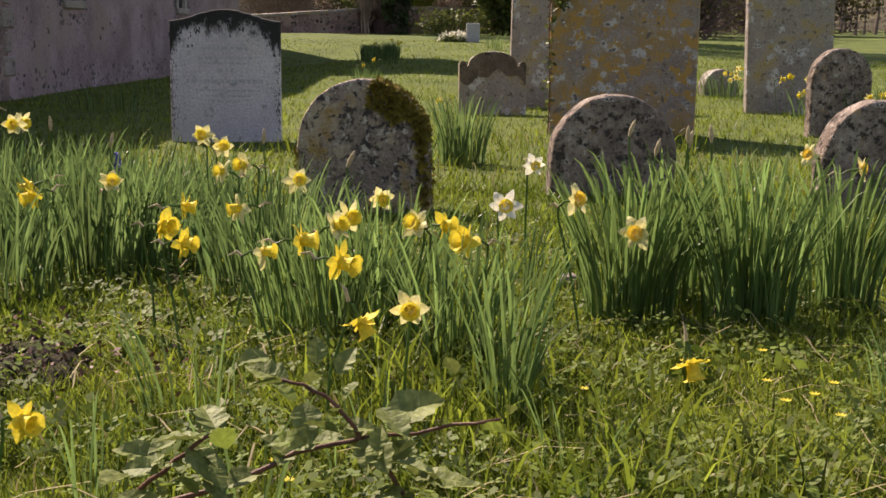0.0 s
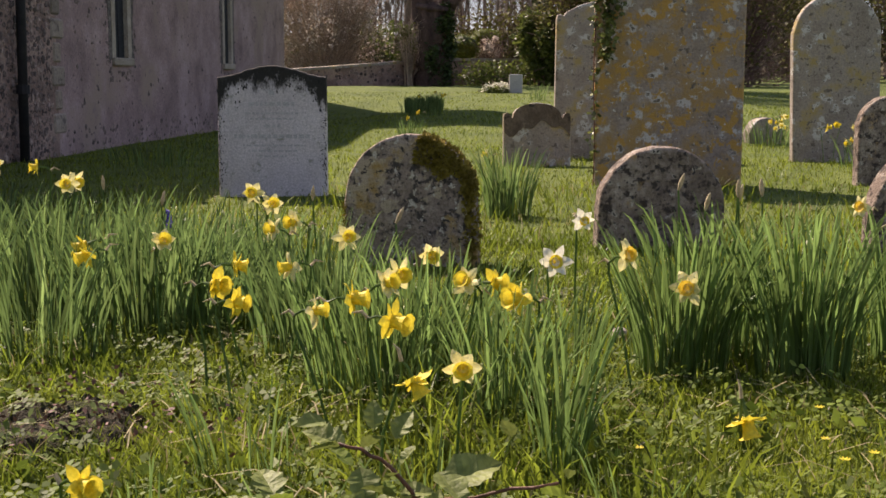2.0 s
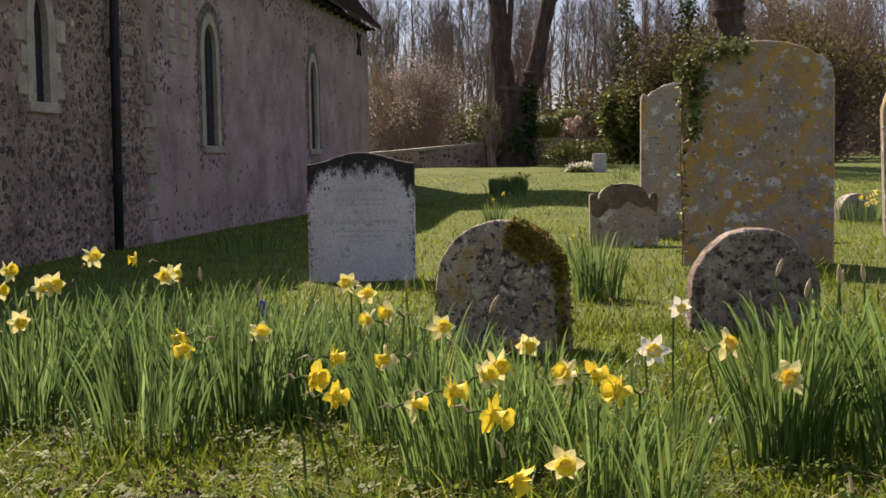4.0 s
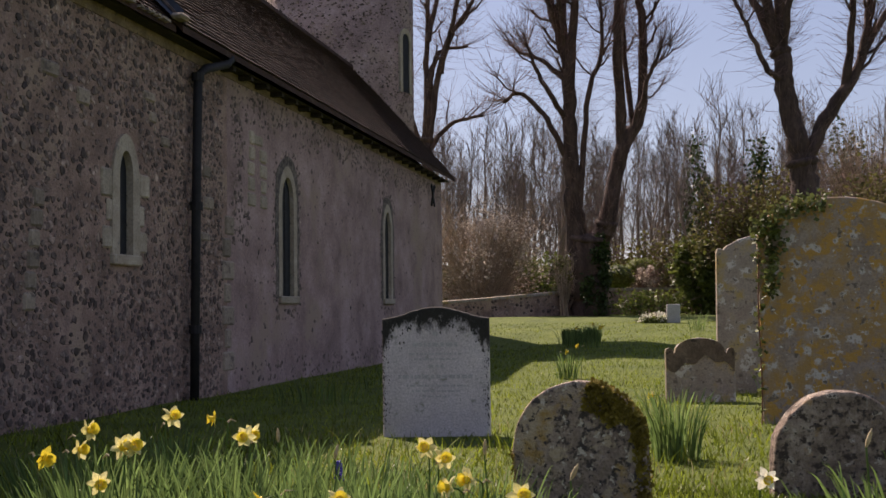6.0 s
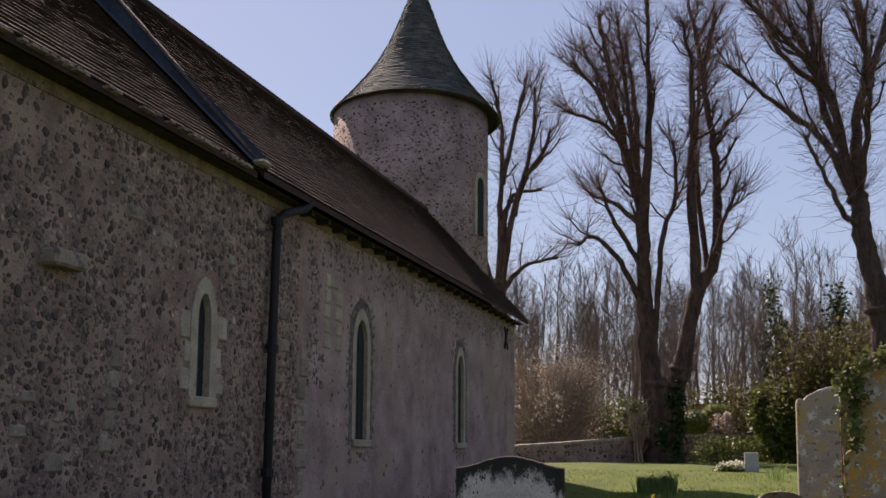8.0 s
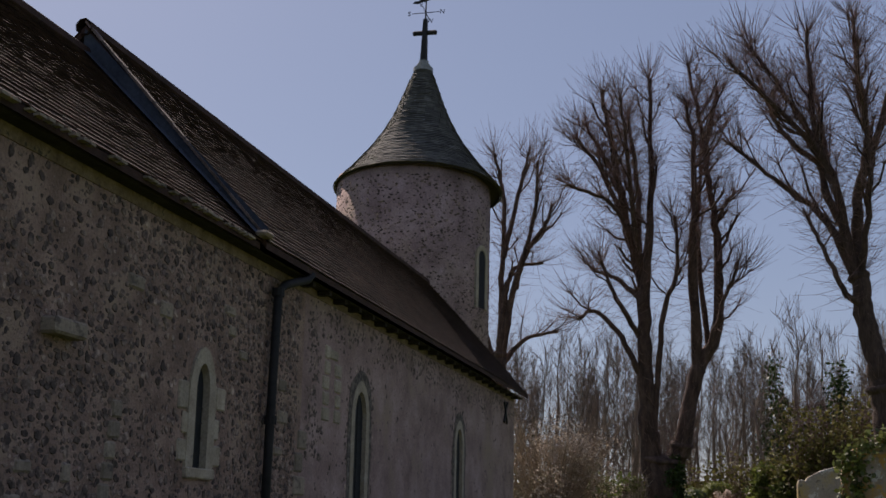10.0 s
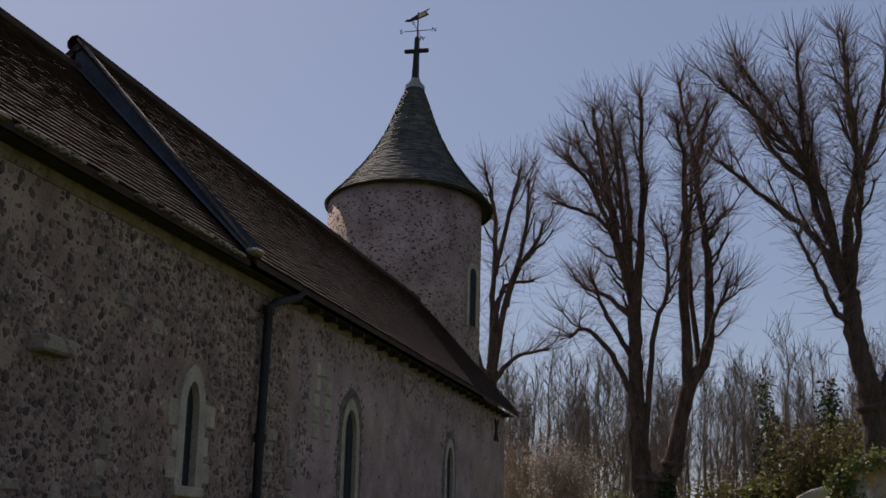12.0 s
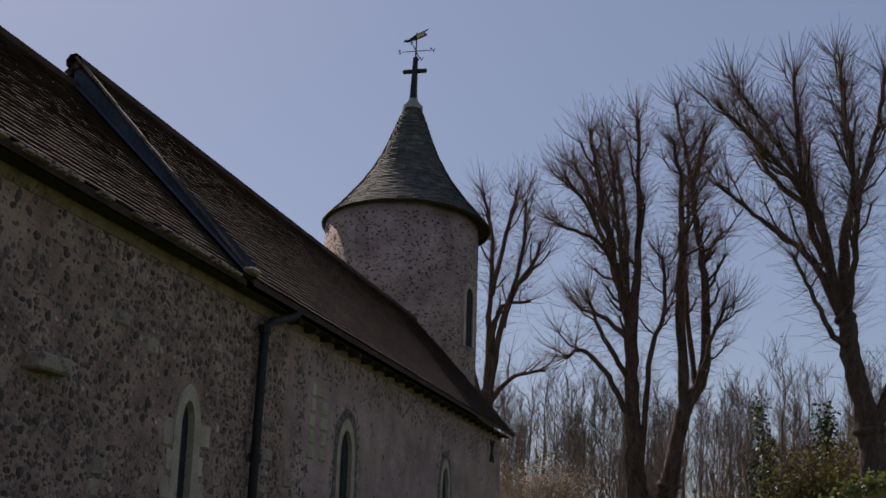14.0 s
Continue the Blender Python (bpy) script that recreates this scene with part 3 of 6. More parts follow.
JN = -0.75                                        # east verge of the nave roof
roof_side("nave", JN, S1 + 0.25, -0.26, 3.8, HALF, RIDGE + 0.2, TILE, "dark brown clay tiled nave roof")
roof_side("nave", JN, S1 + 0.25, 2 * HALF + 0.26, 3.8, HALF, RIDGE + 0.2, TILE, "dark brown clay tiled nave roof", 0.3)
roof_side("chancel", S0 - 0.1, JN - 0.03, -0.2, 3.79, HALF, RIDGE - 0.12, TILE, "brown clay tiled chancel roof")
roof_side("chancel", S0 - 0.1, JN - 0.03, 2 * HALF + 0.2, 3.79, HALF, RIDGE - 0.12, TILE, "brown clay tiled chancel roof", 0.3)
acc = ([], [])
tube(acc, [Vector((x, HALF, RIDGE + 0.17)) for x in (JN - 0.05, 5, S1 + 0.25)], [0.1] * 3, 8)
part("ridge_tiles", acc, TILE, church)
acc = ([], [])
tube(acc, [Vector((x, HALF, RIDGE - 0.14)) for x in (S0, -4, JN)], [0.1] * 3, 8)
part("ridge_tiles", acc, TILE, church)
# lead flashing where the roofs meet, with pale mortar at its foot
bm = bmesh.new()
for x in (JN - 0.16, JN - 0.01):
    for y, z in ((-0.22, 3.87), (HALF, RIDGE - 0.04), (HALF, RIDGE + 0.16), (-0.28, 3.94)):
        bm.verts.new((x, y, z - (0.02 if x < JN - 0.1 else 0)))
bm.verts.ensure_lookup_table()
v = bm.verts
for f in ((0, 1, 5, 4), (4, 5, 6, 7)):
    bm.faces.new([v[i] for i in f])
part("lead_flashing", bm, LEAD, church, "blue-grey lead flashing")
part("verge_mortar", boxes((JN - 0.2, JN + 0.02, -0.34, -0.2, 3.83, 3.89), bevel=0.025), DULL, church)
rv = random.Random(15)
VL = math.hypot(HALF + 0.26, RIDGE + 0.2 - 3.8)
for k in range(int(VL / 0.11)):                   # bedded tile ends up the verge of the nave roof
    d = k * 0.11 / VL
    vt = part("verge_tile", boxes((-0.035, 0.05 + rv.uniform(0, 0.03), -0.012, 0.095, -0.012, 0.012 + rv.uniform(0, 0.006))), VERGE, church)
    vt.matrix_local = pose(JN, -0.26 + (HALF + 0.26) * d, 3.8 + (RIDGE + 0.2 - 3.8) * d + 0.045, math.degrees(math.atan2(RIDGE + 0.2 - 3.8, HALF + 0.26)), 0, 0)
# pale broken tile ends along the chancel eave
re = random.Random(14)
for k in range(70):
    x = S0 + 0.1 + k * 0.12
    if x < JN - 0.2 and re.random() < 0.8:
        part("eave_tile", boxes((x, x + re.uniform(0.05, 0.11), -0.25 - re.uniform(0, 0.02), -0.19, 3.762, 3.78 + re.uniform(0, 0.008))), DULL, church)
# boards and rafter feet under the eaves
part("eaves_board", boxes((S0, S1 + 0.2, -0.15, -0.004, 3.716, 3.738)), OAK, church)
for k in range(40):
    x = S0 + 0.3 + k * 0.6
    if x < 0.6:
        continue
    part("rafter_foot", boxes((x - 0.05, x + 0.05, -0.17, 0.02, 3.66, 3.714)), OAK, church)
part("eaves_mortar", boxes((S0, SJ - 0.2, -0.012, 0.02, 3.61, 3.714)), OCHRE, church, "ochre mortar fillet under the chancel eave")
part("eaves_mortar", boxes((SJ - 0.2, S1 - 0.1, -0.012, 0.02, 3.63, 3.714)), OCHRE, church, "ochre mortar fillet under the nave eave")
# downpipe
acc = ([], [])
tube(acc, [Vector(p) for p in ((0.7, -0.24, 3.74), (0.6, -0.22, 3.66), (0.2, -0.13, 3.54), (0.06, -0.1, 3.44), (0.0, -0.1, 2.0), (-0.06, -0.1, -0.1))], [0.05] * 6, 10)
pipe = smooth(part("downpipe", acc, IRON, church, "black cast-iron downpipe"))
for z in (3.38, 2.0, 0.7):
    acc = ([], [])
    px = -0.055 + 0.033 * z
    tube(acc, [Vector((px, -0.1, z)), Vector((px, -0.1, z + 0.09))], [0.068, 0.068], 10)
    part("collar", acc, IRON, pipe)

# round tower
TX, TY = (CHI @ Vector((-3.21, 29.7, 0))).xy
TR, TTOP = 1.86, 9.0


def disc_wall(bm, r, zs, n=48, wob=0.0):
    prev = None
    for z in zs:
        cur = [bm.verts.new((TX + math.cos(a) * r, TY + math.sin(a) * r, z)) for a in [2 * math.pi * k / n for k in range(n)]]
        if prev:
            for k in range(n):
                bm.faces.new((prev[k], prev[(k + 1) % n], cur[(k + 1) % n], cur[k]))
        prev = cur
    bm.faces.new(prev)


bm = bmesh.new()
disc_wall(bm, TR, (-0.2, 3, 6, TTOP + 0.1))
tower = smooth(part("tower", bm, PLASTER, church, "round flint tower"))
# conical cap: shingle courses that flare out at the eaves
prof = [(2.03, 8.86), (1.72, 9.22), (1.42, 9.6), (1.14, 9.98), (0.9, 10.38), (0.7, 10.78), (0.55, 11.16), (0.43, 11.5), (0.3, 11.86), (0.17, 12.16)]
rngc = random.Random(5)
V, F = [], []
NC = 56
for k in range(NC):
    def at_t(t):
        t = min(max(t, 0), 0.9999) * (len(prof) - 1)
        i = int(t)
        g = t - i
        return prof[i][0] * (1 - g) + prof[i + 1][0] * g, prof[i][1] * (1 - g) + prof[i + 1][1] * g
    (r0, z0), (r1, z1) = at_t(k / NC), at_t((k + 1.15) / NC)
    n = max(14, int(2 * math.pi * r0 / 0.2))
    for j in range(n):
        a0, a1 = 2 * math.pi * (j + 0.5 * (k % 2)) / n, 2 * math.pi * (j + 0.97 + 0.5 * (k % 2)) / n
        l = 0.022 + rngc.uniform(0, 0.01)
        zz = z0 + rngc.uniform(-0.006, 0.006)
        q = len(V)
        for a in (a0, a1):
            c, s_ = math.cos(a), math.sin(a)
            V += [(TX + c * (r0 + l), TY + s_ * (r0 + l), zz), (TX + c * r1, TY + s_ * r1, z1), (TX + c * (r0 - 0.02), TY + s_ * (r0 - 0.02), zz - 0.005)]
        F += [(q, q + 3, q + 4, q + 1), (q, q + 2, q + 5, q + 3)]
cap = part("tower_roof", (V, F), SHINGLE, church, "flared conical shingle cap")
LEAN = pose(TX, TY, 8.86, 0, 0, -80.8) @ pose(0.1, 0, 0, -6.0, 0.3, 0) @ pose(0, 0, 0, 0, 0, 80.8) @ pose(-TX, -TY, -8.86)      # the cap has settled a little out of true
cap.matrix_local = LEAN
bm = bmesh.new()
disc_wall(bm, 1.98, (8.82, 8.88))
part("soffit", bm, OAK, church).matrix_local = LEAN
bm = bmesh.new()
for z, r in ((12.06, 0.25), (12.16, 0.17), (12.26, 0.125)):
    disc_wall(bm, r, (z, z + 0.11), 16)
part("cap_finial", bm, PALE_LEAD, church, "pale grey lead collar").matrix_local = LEAN
# slit window of the tower, facing the churchyard
wa = math.atan2((CHI @ Vector((-1.5, 28.95, 0))).y - TY, (CHI @ Vector((-1.5, 28.95, 0))).x - TX)
bm = bmesh.new()
ring(bm, arch(0, 0, 1.36, 0.34, 0), arch(0, -0.02, 1.48, 0.58, 0), -0.03, 0.25)
slit = part("window", bm, DRESS, church, "narrow stone tower window")
slit.matrix_local = pose(TX + math.cos(wa) * TR, TY + math.sin(wa) * TR, 5.9, 0, 0, math.degrees(wa) + 90)
bm = bmesh.new()
bm.faces.new([bm.verts.new((x, -0.012, z)) for x, z in arch(0, 0, 1.36, 0.34, 0)])
part("pane", bm, GLASS, slit)
# cross and weathervane
cross = thing("cross", CH @ LEAN @ pose(TX, TY, 12.26), "weathered dark cross with a tapered shaft on the tower cap", "cross")
bm = bmesh.new()
rows4 = []
for z, w in ((0, 0.1), (0.35, 0.085), (0.9, 0.07), (1.26, 0.06), (1.3, 0.045)):
    rows4.append([bm.verts.new((x * w, y * w, z)) for x, y in ((-1, -0.8), (1, -0.8), (1, 0.8), (-1, 0.8))])
for a, b in zip(rows4, rows4[1:]):
    for k in range(4):
        bm.faces.new((a[k], a[(k + 1) % 4], b[(k + 1) % 4], b[k]))
bm.faces.new(rows4[0]), bm.faces.new(rows4[-1])
part("shaft", bm, IRON, cross)
arm = part("arm", boxes((-0.31, 0.31, -0.055, 0.055, 0.86, 0.97), bevel=0.03), IRON, cross)
arm.matrix_local = pose(0, 0, 0, 0, 0, -80) @ pose(0, 0, 0.9, 0, -5, 0) @ pose(0, 0, -0.9)
vane = thing("weathervane", CH @ LEAN @ pose(TX, TY, 13.57), "iron weathervane with compass letters and a pierced banner", "weathervane")
acc = ([], [])
tube(acc, [Vector((0, 0, -0.02)), Vector((0, 0, 0.72))], [0.022, 0.014], 6)
part("rod", acc, IRON, vane)
for k, letter in enumerate("NESW"):
    a = radians(-90 - 90 * k)
    acc = ([], [])
    tip = Vector((math.cos(a) * 0.36, math.sin(a) * 0.36, 0.18))
    tube(acc, [Vector((0, 0, 0.18)), tip], [0.012, 0.01], 5)
    armv = part("compass_arm", acc, IRON, vane)
    cu = bpy.data.curves.new("letter", "FONT")
    cu.body, cu.size, cu.extrude, cu.align_x, cu.align_y = letter, 0.17, 0.008, "CENTER", "CENTER"
    tmp = new("tmp", cu)
    me = bpy.data.meshes.new_from_object(tmp.evaluated_get(bpy.context.evaluated_depsgraph_get()))
    bpy.data.objects.remove(tmp)
    me.materials.clear(), me.materials.append(IRON)
    lt = new("letter", me)
    lt.parent = armv
    lt.matrix_local = pose(tip.x * 1.2, tip.y * 1.2, 0.18, 90, 0, -75)
def flat(outline, half):
    """An outline of (x, z) points given some thickness."""
    bm = bmesh.new()
    a, b = [[bm.verts.new((x, y, z)) for x, z in outline] for y in (-half, half)]
    bm.faces.new(a), bm.faces.new(b)
    for k in range(len(outline)):
        bm.faces.new((a[k], a[(k + 1) % len(outline)], b[(k + 1) % len(outline)], b[k]))
    return bm


banner = part("banner", flat([(-0.34, 0.42), (-0.2, 0.42), (-0.06, 0.5), (-0.06, 0.47), (0.27, 0.66), (0.2, 0.74), (0.31, 0.86), (-0.02, 0.66), (-0.2, 0.5), (-0.3, 0.48)], 0.008), IRON, vane, "dark pierced banner and pointer")
banner.matrix_local = pose(0, 0, 0, 0, 0, -75)
# pale panel painted as the sky glow seen through the banner's piercing
sky_glow = part("gilt_panel", flat([(-0.02, 0.53), (0.2, 0.66), (0.15, 0.74), (0.2, 0.77), (0.0, 0.64)], 0.012), SKY_GLOW, banner, "pale panel standing in for sky glow through the banner")


# ---------------------------------------------------------------- headstones
def profile(kind, w, h):
    """The outline of a headstone, from its foot round the top and back, w wide and h high."""
    a, p = w / 2, []
    if kind == "round":
        n, rise = 22, min(a * 1.0, h * 0.75)
        p = [(math.cos(math.pi * (1 - k / n)) * a, h - rise + math.sin(math.pi * k / n) * rise) for k in range(n + 1)]
    elif kind == "ogee":
        for k in range(25):
            x = -1 + 2 * k / 24
            p.append((x * a, h - 0.085 + 0.085 * (0.5 + 0.5 * math.cos(math.pi * x)) ** 0.9))
    elif kind == "scallop":
        p = [(-a, h - 0.21), (-a, h - 0.145), (-a * 0.97, h - 0.11), (-a * 0.89, h - 0.1), (-a * 0.81, h - 0.115), (-a * 0.77, h - 0.16)]
        p += [(math.cos(math.pi * (1 - k / 12)) * a * 0.72, h - 0.14 + math.sin(math.pi * k / 12) * 0.14) for k in range(13)]
        p += [(-x, z) for x, z in reversed(p[:6])]
    elif kind == "tall":
        p = [(-a, h - 0.32), (-a * 0.96, h - 0.2), (-a * 0.84, h - 0.13)]
        p += [(math.cos(math.pi * (1 - k / 16)) * a * 0.78, h - 0.15 + math.sin(math.pi * k / 16) * 0.15) for k in range(1, 16)]
        p += [(-x, z) for x, z in reversed(p[:3])]
    elif kind == "shouldered":
        p = [(-a, h - 0.2), (-a * 0.97, h - 0.16), (-a * 0.9, h - 0.155), (-a * 0.84, h - 0.17), (-a * 0.76, h - 0.125)]
        p += [(-a * 0.5, h - 0.06), (-a * 0.2, h - 0.015), (0, h)]
        p += [(-x, z) for x, z in reversed(p[:-1])]
    else:
        p = [(-a, h), (a, h)]
    return [(-a * 0.99, -0.25)] + p + [(a * 0.99, -0.25)]


def headstone(kind, m, w, h, t, material, label, seed=0):
    """A slab with a worn rounded edge and a slightly uneven face."""
    ob = thing("headstone", m, label, "gravestone")
    rng = random.Random(seed)
    out = profile(kind, w, h)
    out = [(x + rng.uniform(-1, 1) * 0.004, z + rng.uniform(-1, 1) * 0.003) for x, z in out]
    cz = h * 0.5
    bm = bmesh.new()
    loops = []
    e = min(0.016, t * 0.25)
    for y, s in ((-t / 2, e), (-t / 2 + e * 0.35, e * 0.3), (-t / 2 + e, 0), (t / 2 - e, 0), (t / 2 - e * 0.35, e * 0.3), (t / 2, e)):
        loops.append([bm.verts.new((x * (1 - s / (w / 2)), y, cz + (z - cz) * (1 - s / cz))) for x, z in out])
    n = len(out)
    for a, b in zip(loops, loops[1:]):
        for i in range(n):
            bm.faces.new((a[i], a[(i + 1) % n], b[(i + 1) % n], b[i]))
    bm.faces.new(loops[0]), bm.faces.new(loops[-1])
    part("slab", bm, material, ob)
    return ob


white = headstone("ogee", pose(-0.29, 9.48, 0, 1.5, 0, -4), 0.80, 0.95, 0.09, WHITE_TOP, "pale grey headstone with black-stained curved top", 1)
# coping-like dark staining of the top, dripping unevenly down the face
rs = random.Random(3)
V, F = [], []
for k in range(420):
    x = rs.uniform(-0.395, 0.395)
    top = 0.945 - 0.085 + 0.085 * (0.5 + 0.5 * math.cos(math.pi * x / 0.4))
    edge = abs(x) / 0.4
    z = top - rs.random() ** 3.0 * (0.13 + 0.22 * edge ** 4 + 0.05 * math.sin(x * 19) + 0.05 * math.sin(x * 47))
    r, q = rs.uniform(0.002, 0.009), len(V)
    V += [(x + math.cos(a) * r * rs.uniform(0.5, 1.2), -0.0475 - 0.000002 * k, min(top - 0.002, z + math.sin(a) * r * rs.uniform(0.8, 2.2))) for a in (0, 1.05, 2.1, 3.14, 4.19, 5.24)]
    F.append(tuple(range(q, q + 6)))
for k in range(260):
    x, z, r, q = rs.choice((-1, 1)) * (0.392 - 0.05 * rs.random() ** 2.5), rs.uniform(0.05, 0.8), rs.uniform(0.0015, 0.006), len(V)
    V += [(x + math.cos(a) * r * 0.7, -0.0475 - 0.00001 * k, z + math.sin(a) * r * 1.6) for a in (0, 1.05, 2.1, 3.14, 4.19, 5.24)]
    F.append(tuple(range(q, q + 6)))
tagged(part("stain", (V, F), SOOT, white, "black algae stain"), kind="stuff")
# illegible inscription as plain cut bars
for z, half, hh in [(0.735, 0.022, 0.03), (0.655, 0.17, 0.03), (0.595, 0.2, 0.014), (0.555, 0.16, 0.014), (0.5, 0.06, 0.02), (0.42, 0.28, 0.028), (0.36, 0.22, 0.014), (0.32, 0.18, 0.014), (0.28, 0.1, 0.014)]:
    x = -half
    while x < half:
        w = rs.uniform(0.015, 0.05)
        part("letter_bar", boxes((x, min(x + w, half), -0.0476, -0.044, z, z + hh)), CUT, white)
        x += w + 0.012

mossy = headstone("round", pose(0.48, 5.80, 0, -2, -3, -14), 0.60, 0.60, 0.15, MOSSY, "squat round-topped headstone covered in lichen and moss", 2)
headstone("round", pose(1.74, 6.22, 0, 1, 1, -2), 0.64, 0.52, 0.13, DARKST, "dark round-topped headstone with grey and ochre lichen", 3)
headstone("round", pose(2.97, 5.85, 0, 0, 1, 2), 0.62, 0.52, 0.13, DARKST, "round-topped mottled headstone behind daffodils", 4)
scal = headstone("scallop", pose(2.22, 12.65, 0, -2, 0, -4), 0.68, 0.62, 0.12, GREYST, "small scalloped headstone with brown flaking top", 5)
headstone("tall", pose(2.86, 10.1, 0, 1, -0.5, -7), 1.2, 1.78, 0.09, GOLDST, "tall headstone blotched with orange and white lichen", 6)
headstone("shouldered", pose(3.08, 13.7, 0, 0, 0.5, -4), 0.98, 1.70, 0.11, GREYST, "tall grey shouldered headstone", 7)
headstone("round", pose(5.43, 12.9, 0, 0, -1.5, -4), 0.92, 1.74, 0.12, GREYST, "tall round-topped grey headstone with pale edge", 8)
headstone("round", pose(4.66, 10.0, 0, 0, 0, 0), 0.52, 0.72, 0.12, DARKST, "small round-topped headstone with lichen", 9)
headstone("plain", pose(4.63, 29.65, 0.46, 0, 0, 0), 0.31, 0.52, 0.08, WHITE_ST, "small plain white headstone on the far lawn", 10)
headstone("round", pose(5.6, 17.0, 0, 0, 0, 0), 0.35, 0.95, 0.12, BROWNST, "narrow dark mossy headstone", 11)
headstone("round", pose(5.9, 16.4, 0, 0, 0, 10), 0.5, 0.36, 0.2, GREYST, "low rough grey boulder stone", 12)
headstone("round", pose(1.02, 4.0, -0.12, 0, 0, 0), 0.1, 0.16, 0.06, GREYST, "small stub of stone in the grass", 13)

# flaked brown layer of the scalloped stone
bm = bmesh.new()
pr = [(x * 0.985, min(z, 0.61)) for x, z in profile("scallop", 0.68, 0.62)[1:-1]]
low = [(x, 0.36 + 0.06 * math.sin(x * 9 + 1) + 0.03 * math.sin(x * 31)) for x in [0.33 - 0.66 * k / 14 for k in range(15)]]
pl = pr + low
f0 = [bm.verts.new((x, -0.072, z)) for x, z in pl]
f1 = [bm.verts.new((x, -0.05, z)) for x, z in pl]
bm.faces.new(f0)
for i in range(len(pl)):
    bm.faces.new((f0[i], f0[(i + 1) % len(pl)], f1[(i + 1) % len(pl)], f1[i]))
part("flaked_face", bm, BROWNST, scal, "dark brown flaking face")


def leaf_cloud(points, size, rng, tall=1.3):
    """Small pointed leaves, one at each point."""
    V, F = [], []
    for p in points:
        d = Vector((rng.gauss(0, 1), rng.gauss(0, 1), rng.gauss(0, 0.7))).normalized()
        s = d.orthogonal().normalized()
        s.rotate(Matrix.Rotation(rng.uniform(0, 6.28), 3, d))
        k = size * rng.uniform(0.6, 1.4)
        q = len(V)
        V += [p, p + d * k * 0.5 * tall + s * k * 0.42, p + d * k * tall, p + d * k * 0.5 * tall - s * k * 0.42]
        F.append((q, q + 1, q + 2, q + 3))
    return V, F


# moss cushion over the squat stone's shoulder and edge
rm = random.Random(11)
pts = []
for k in range(2600):
    a = rm.uniform(-0.25, 1.35)
    r = 0.3 * (1 - (rm.random() ** 2) * (0.42 if a > 0.5 else 0.15))
    pts.append(Vector((math.cos(a) * r, rm.uniform(-0.085, 0.08) if r > 0.292 else -0.078, 0.3 + math.sin(a) * r if a > 0 else 0.3 - rm.random() * 0.28)))
mc = leaf_cloud(pts, 0.024, rm, 0.9)
tagged(part("moss", mc, MOSS, mossy, "thick brown-green moss"), kind="stuff")
pts = [Vector((-0.30 + rm.gauss(0, 0.006), rm.uniform(-0.09, 0.07), 0.3 - rm.random() * 0.25)) for k in range(500)]
tagged(part("moss", leaf_cloud(pts, 0.018, rm, 0.9), MOSS, mossy, "brown-green moss"), kind="stuff")

# ivy over the tall stone
ri = random.Random(12)
ivy = thing("ivy", pose(2.34, 10.13, 1.2, 0, 0, -7), "green ivy trailing over the tall headstone's shoulder", "ivy")
pts = []
for k in range(420):
    t = ri.random()
    pts.append(Vector((-0.09 + 0.52 * t ** 1.5 + ri.gauss(0, 0.035), -0.09 + ri.gauss(0, 0.045), 0.28 + 0.26 * math.sin(t * 1.7) + ri.gauss(0, 0.05))))
for k in range(330):
    t = ri.random()
    pts.append(Vector((-0.02 + 0.14 * (1 - t) * ri.random() + ri.gauss(0, 0.025), -0.10 + ri.gauss(0, 0.03), 0.35 - 0.55 * t)))
for k in range(150):                              # a thin strand down the stone's edge
    t = ri.random() ** 1.4
    pts.append(Vector((-0.085 + ri.gauss(0, 0.014), -0.02 + ri.gauss(0, 0.03), 0.3 - 1.4 * t)))
tagged(part("leaves", leaf_cloud(pts, 0.04, ri, 1.1), IVY_PALE, ivy), kind="stuff")
acc = ([], [])
tube(acc, [Vector((-0.088 + 0.008 * math.sin(k), -0.045, -1.22 + 0.2 * k)) for k in range(9)], [0.006] * 9, 5)
part("stem", acc, CANE, ivy)


# ---------------------------------------------------------------- garden wall
gw = thing("garden_wall", pose(0, 0, 0), "low flint boundary wall with flat coping", "wall", kind="structure")
A, B, C2 = Vector((-4.6, 32.6, -0.6)), Vector((3.7, 38.9, 0.06)), Vector((14.0, 41.5, 0.1))
rg = random.Random(21)
for p, q in ((A, B), (B, C2)):
    d = (q - p)
    L = d.length
    m = pose(p.x, p.y, p.z, 0, -math.degrees(math.asin(d.z / L)), math.degrees(math.atan2(d.y, d.x)))
    w = part("wall_body", boxes((0, L, -0.18, 0.18, -0.3, 1.36)), MORTAR, gw)
    w.matrix_local = m
    c = part("coping", boxes(*[(k * 0.6, k * 0.6 + 0.59, -0.22, 0.22, 1.362, 1.43 + rg.uniform(0, 0.015)) for k in range(int(L / 0.6))]), GREYST, gw)
    c.matrix_local = m
    V, F = [], []
    for k in range(int(L * 55)):
        x, z, r = rg.uniform(0.05, L - 0.05), rg.uniform(0.3, 1.33), rg.uniform(0.03, 0.07)
        qn = len(V)
        V += [(x + math.cos(a) * r, -0.179, z + math.sin(a) * r * 0.75) for a in (0, 1.26, 2.51, 3.77, 5.03)] + [(x, -0.205, z)]
        F += [(qn + i, qn + (i + 1) % 5, qn + 5) for i in range(5)]
    fl = part("flint_facing", (V, F), FLINT, gw)
    fl.matrix_local = m
    tagged(fl, kind="stuff")


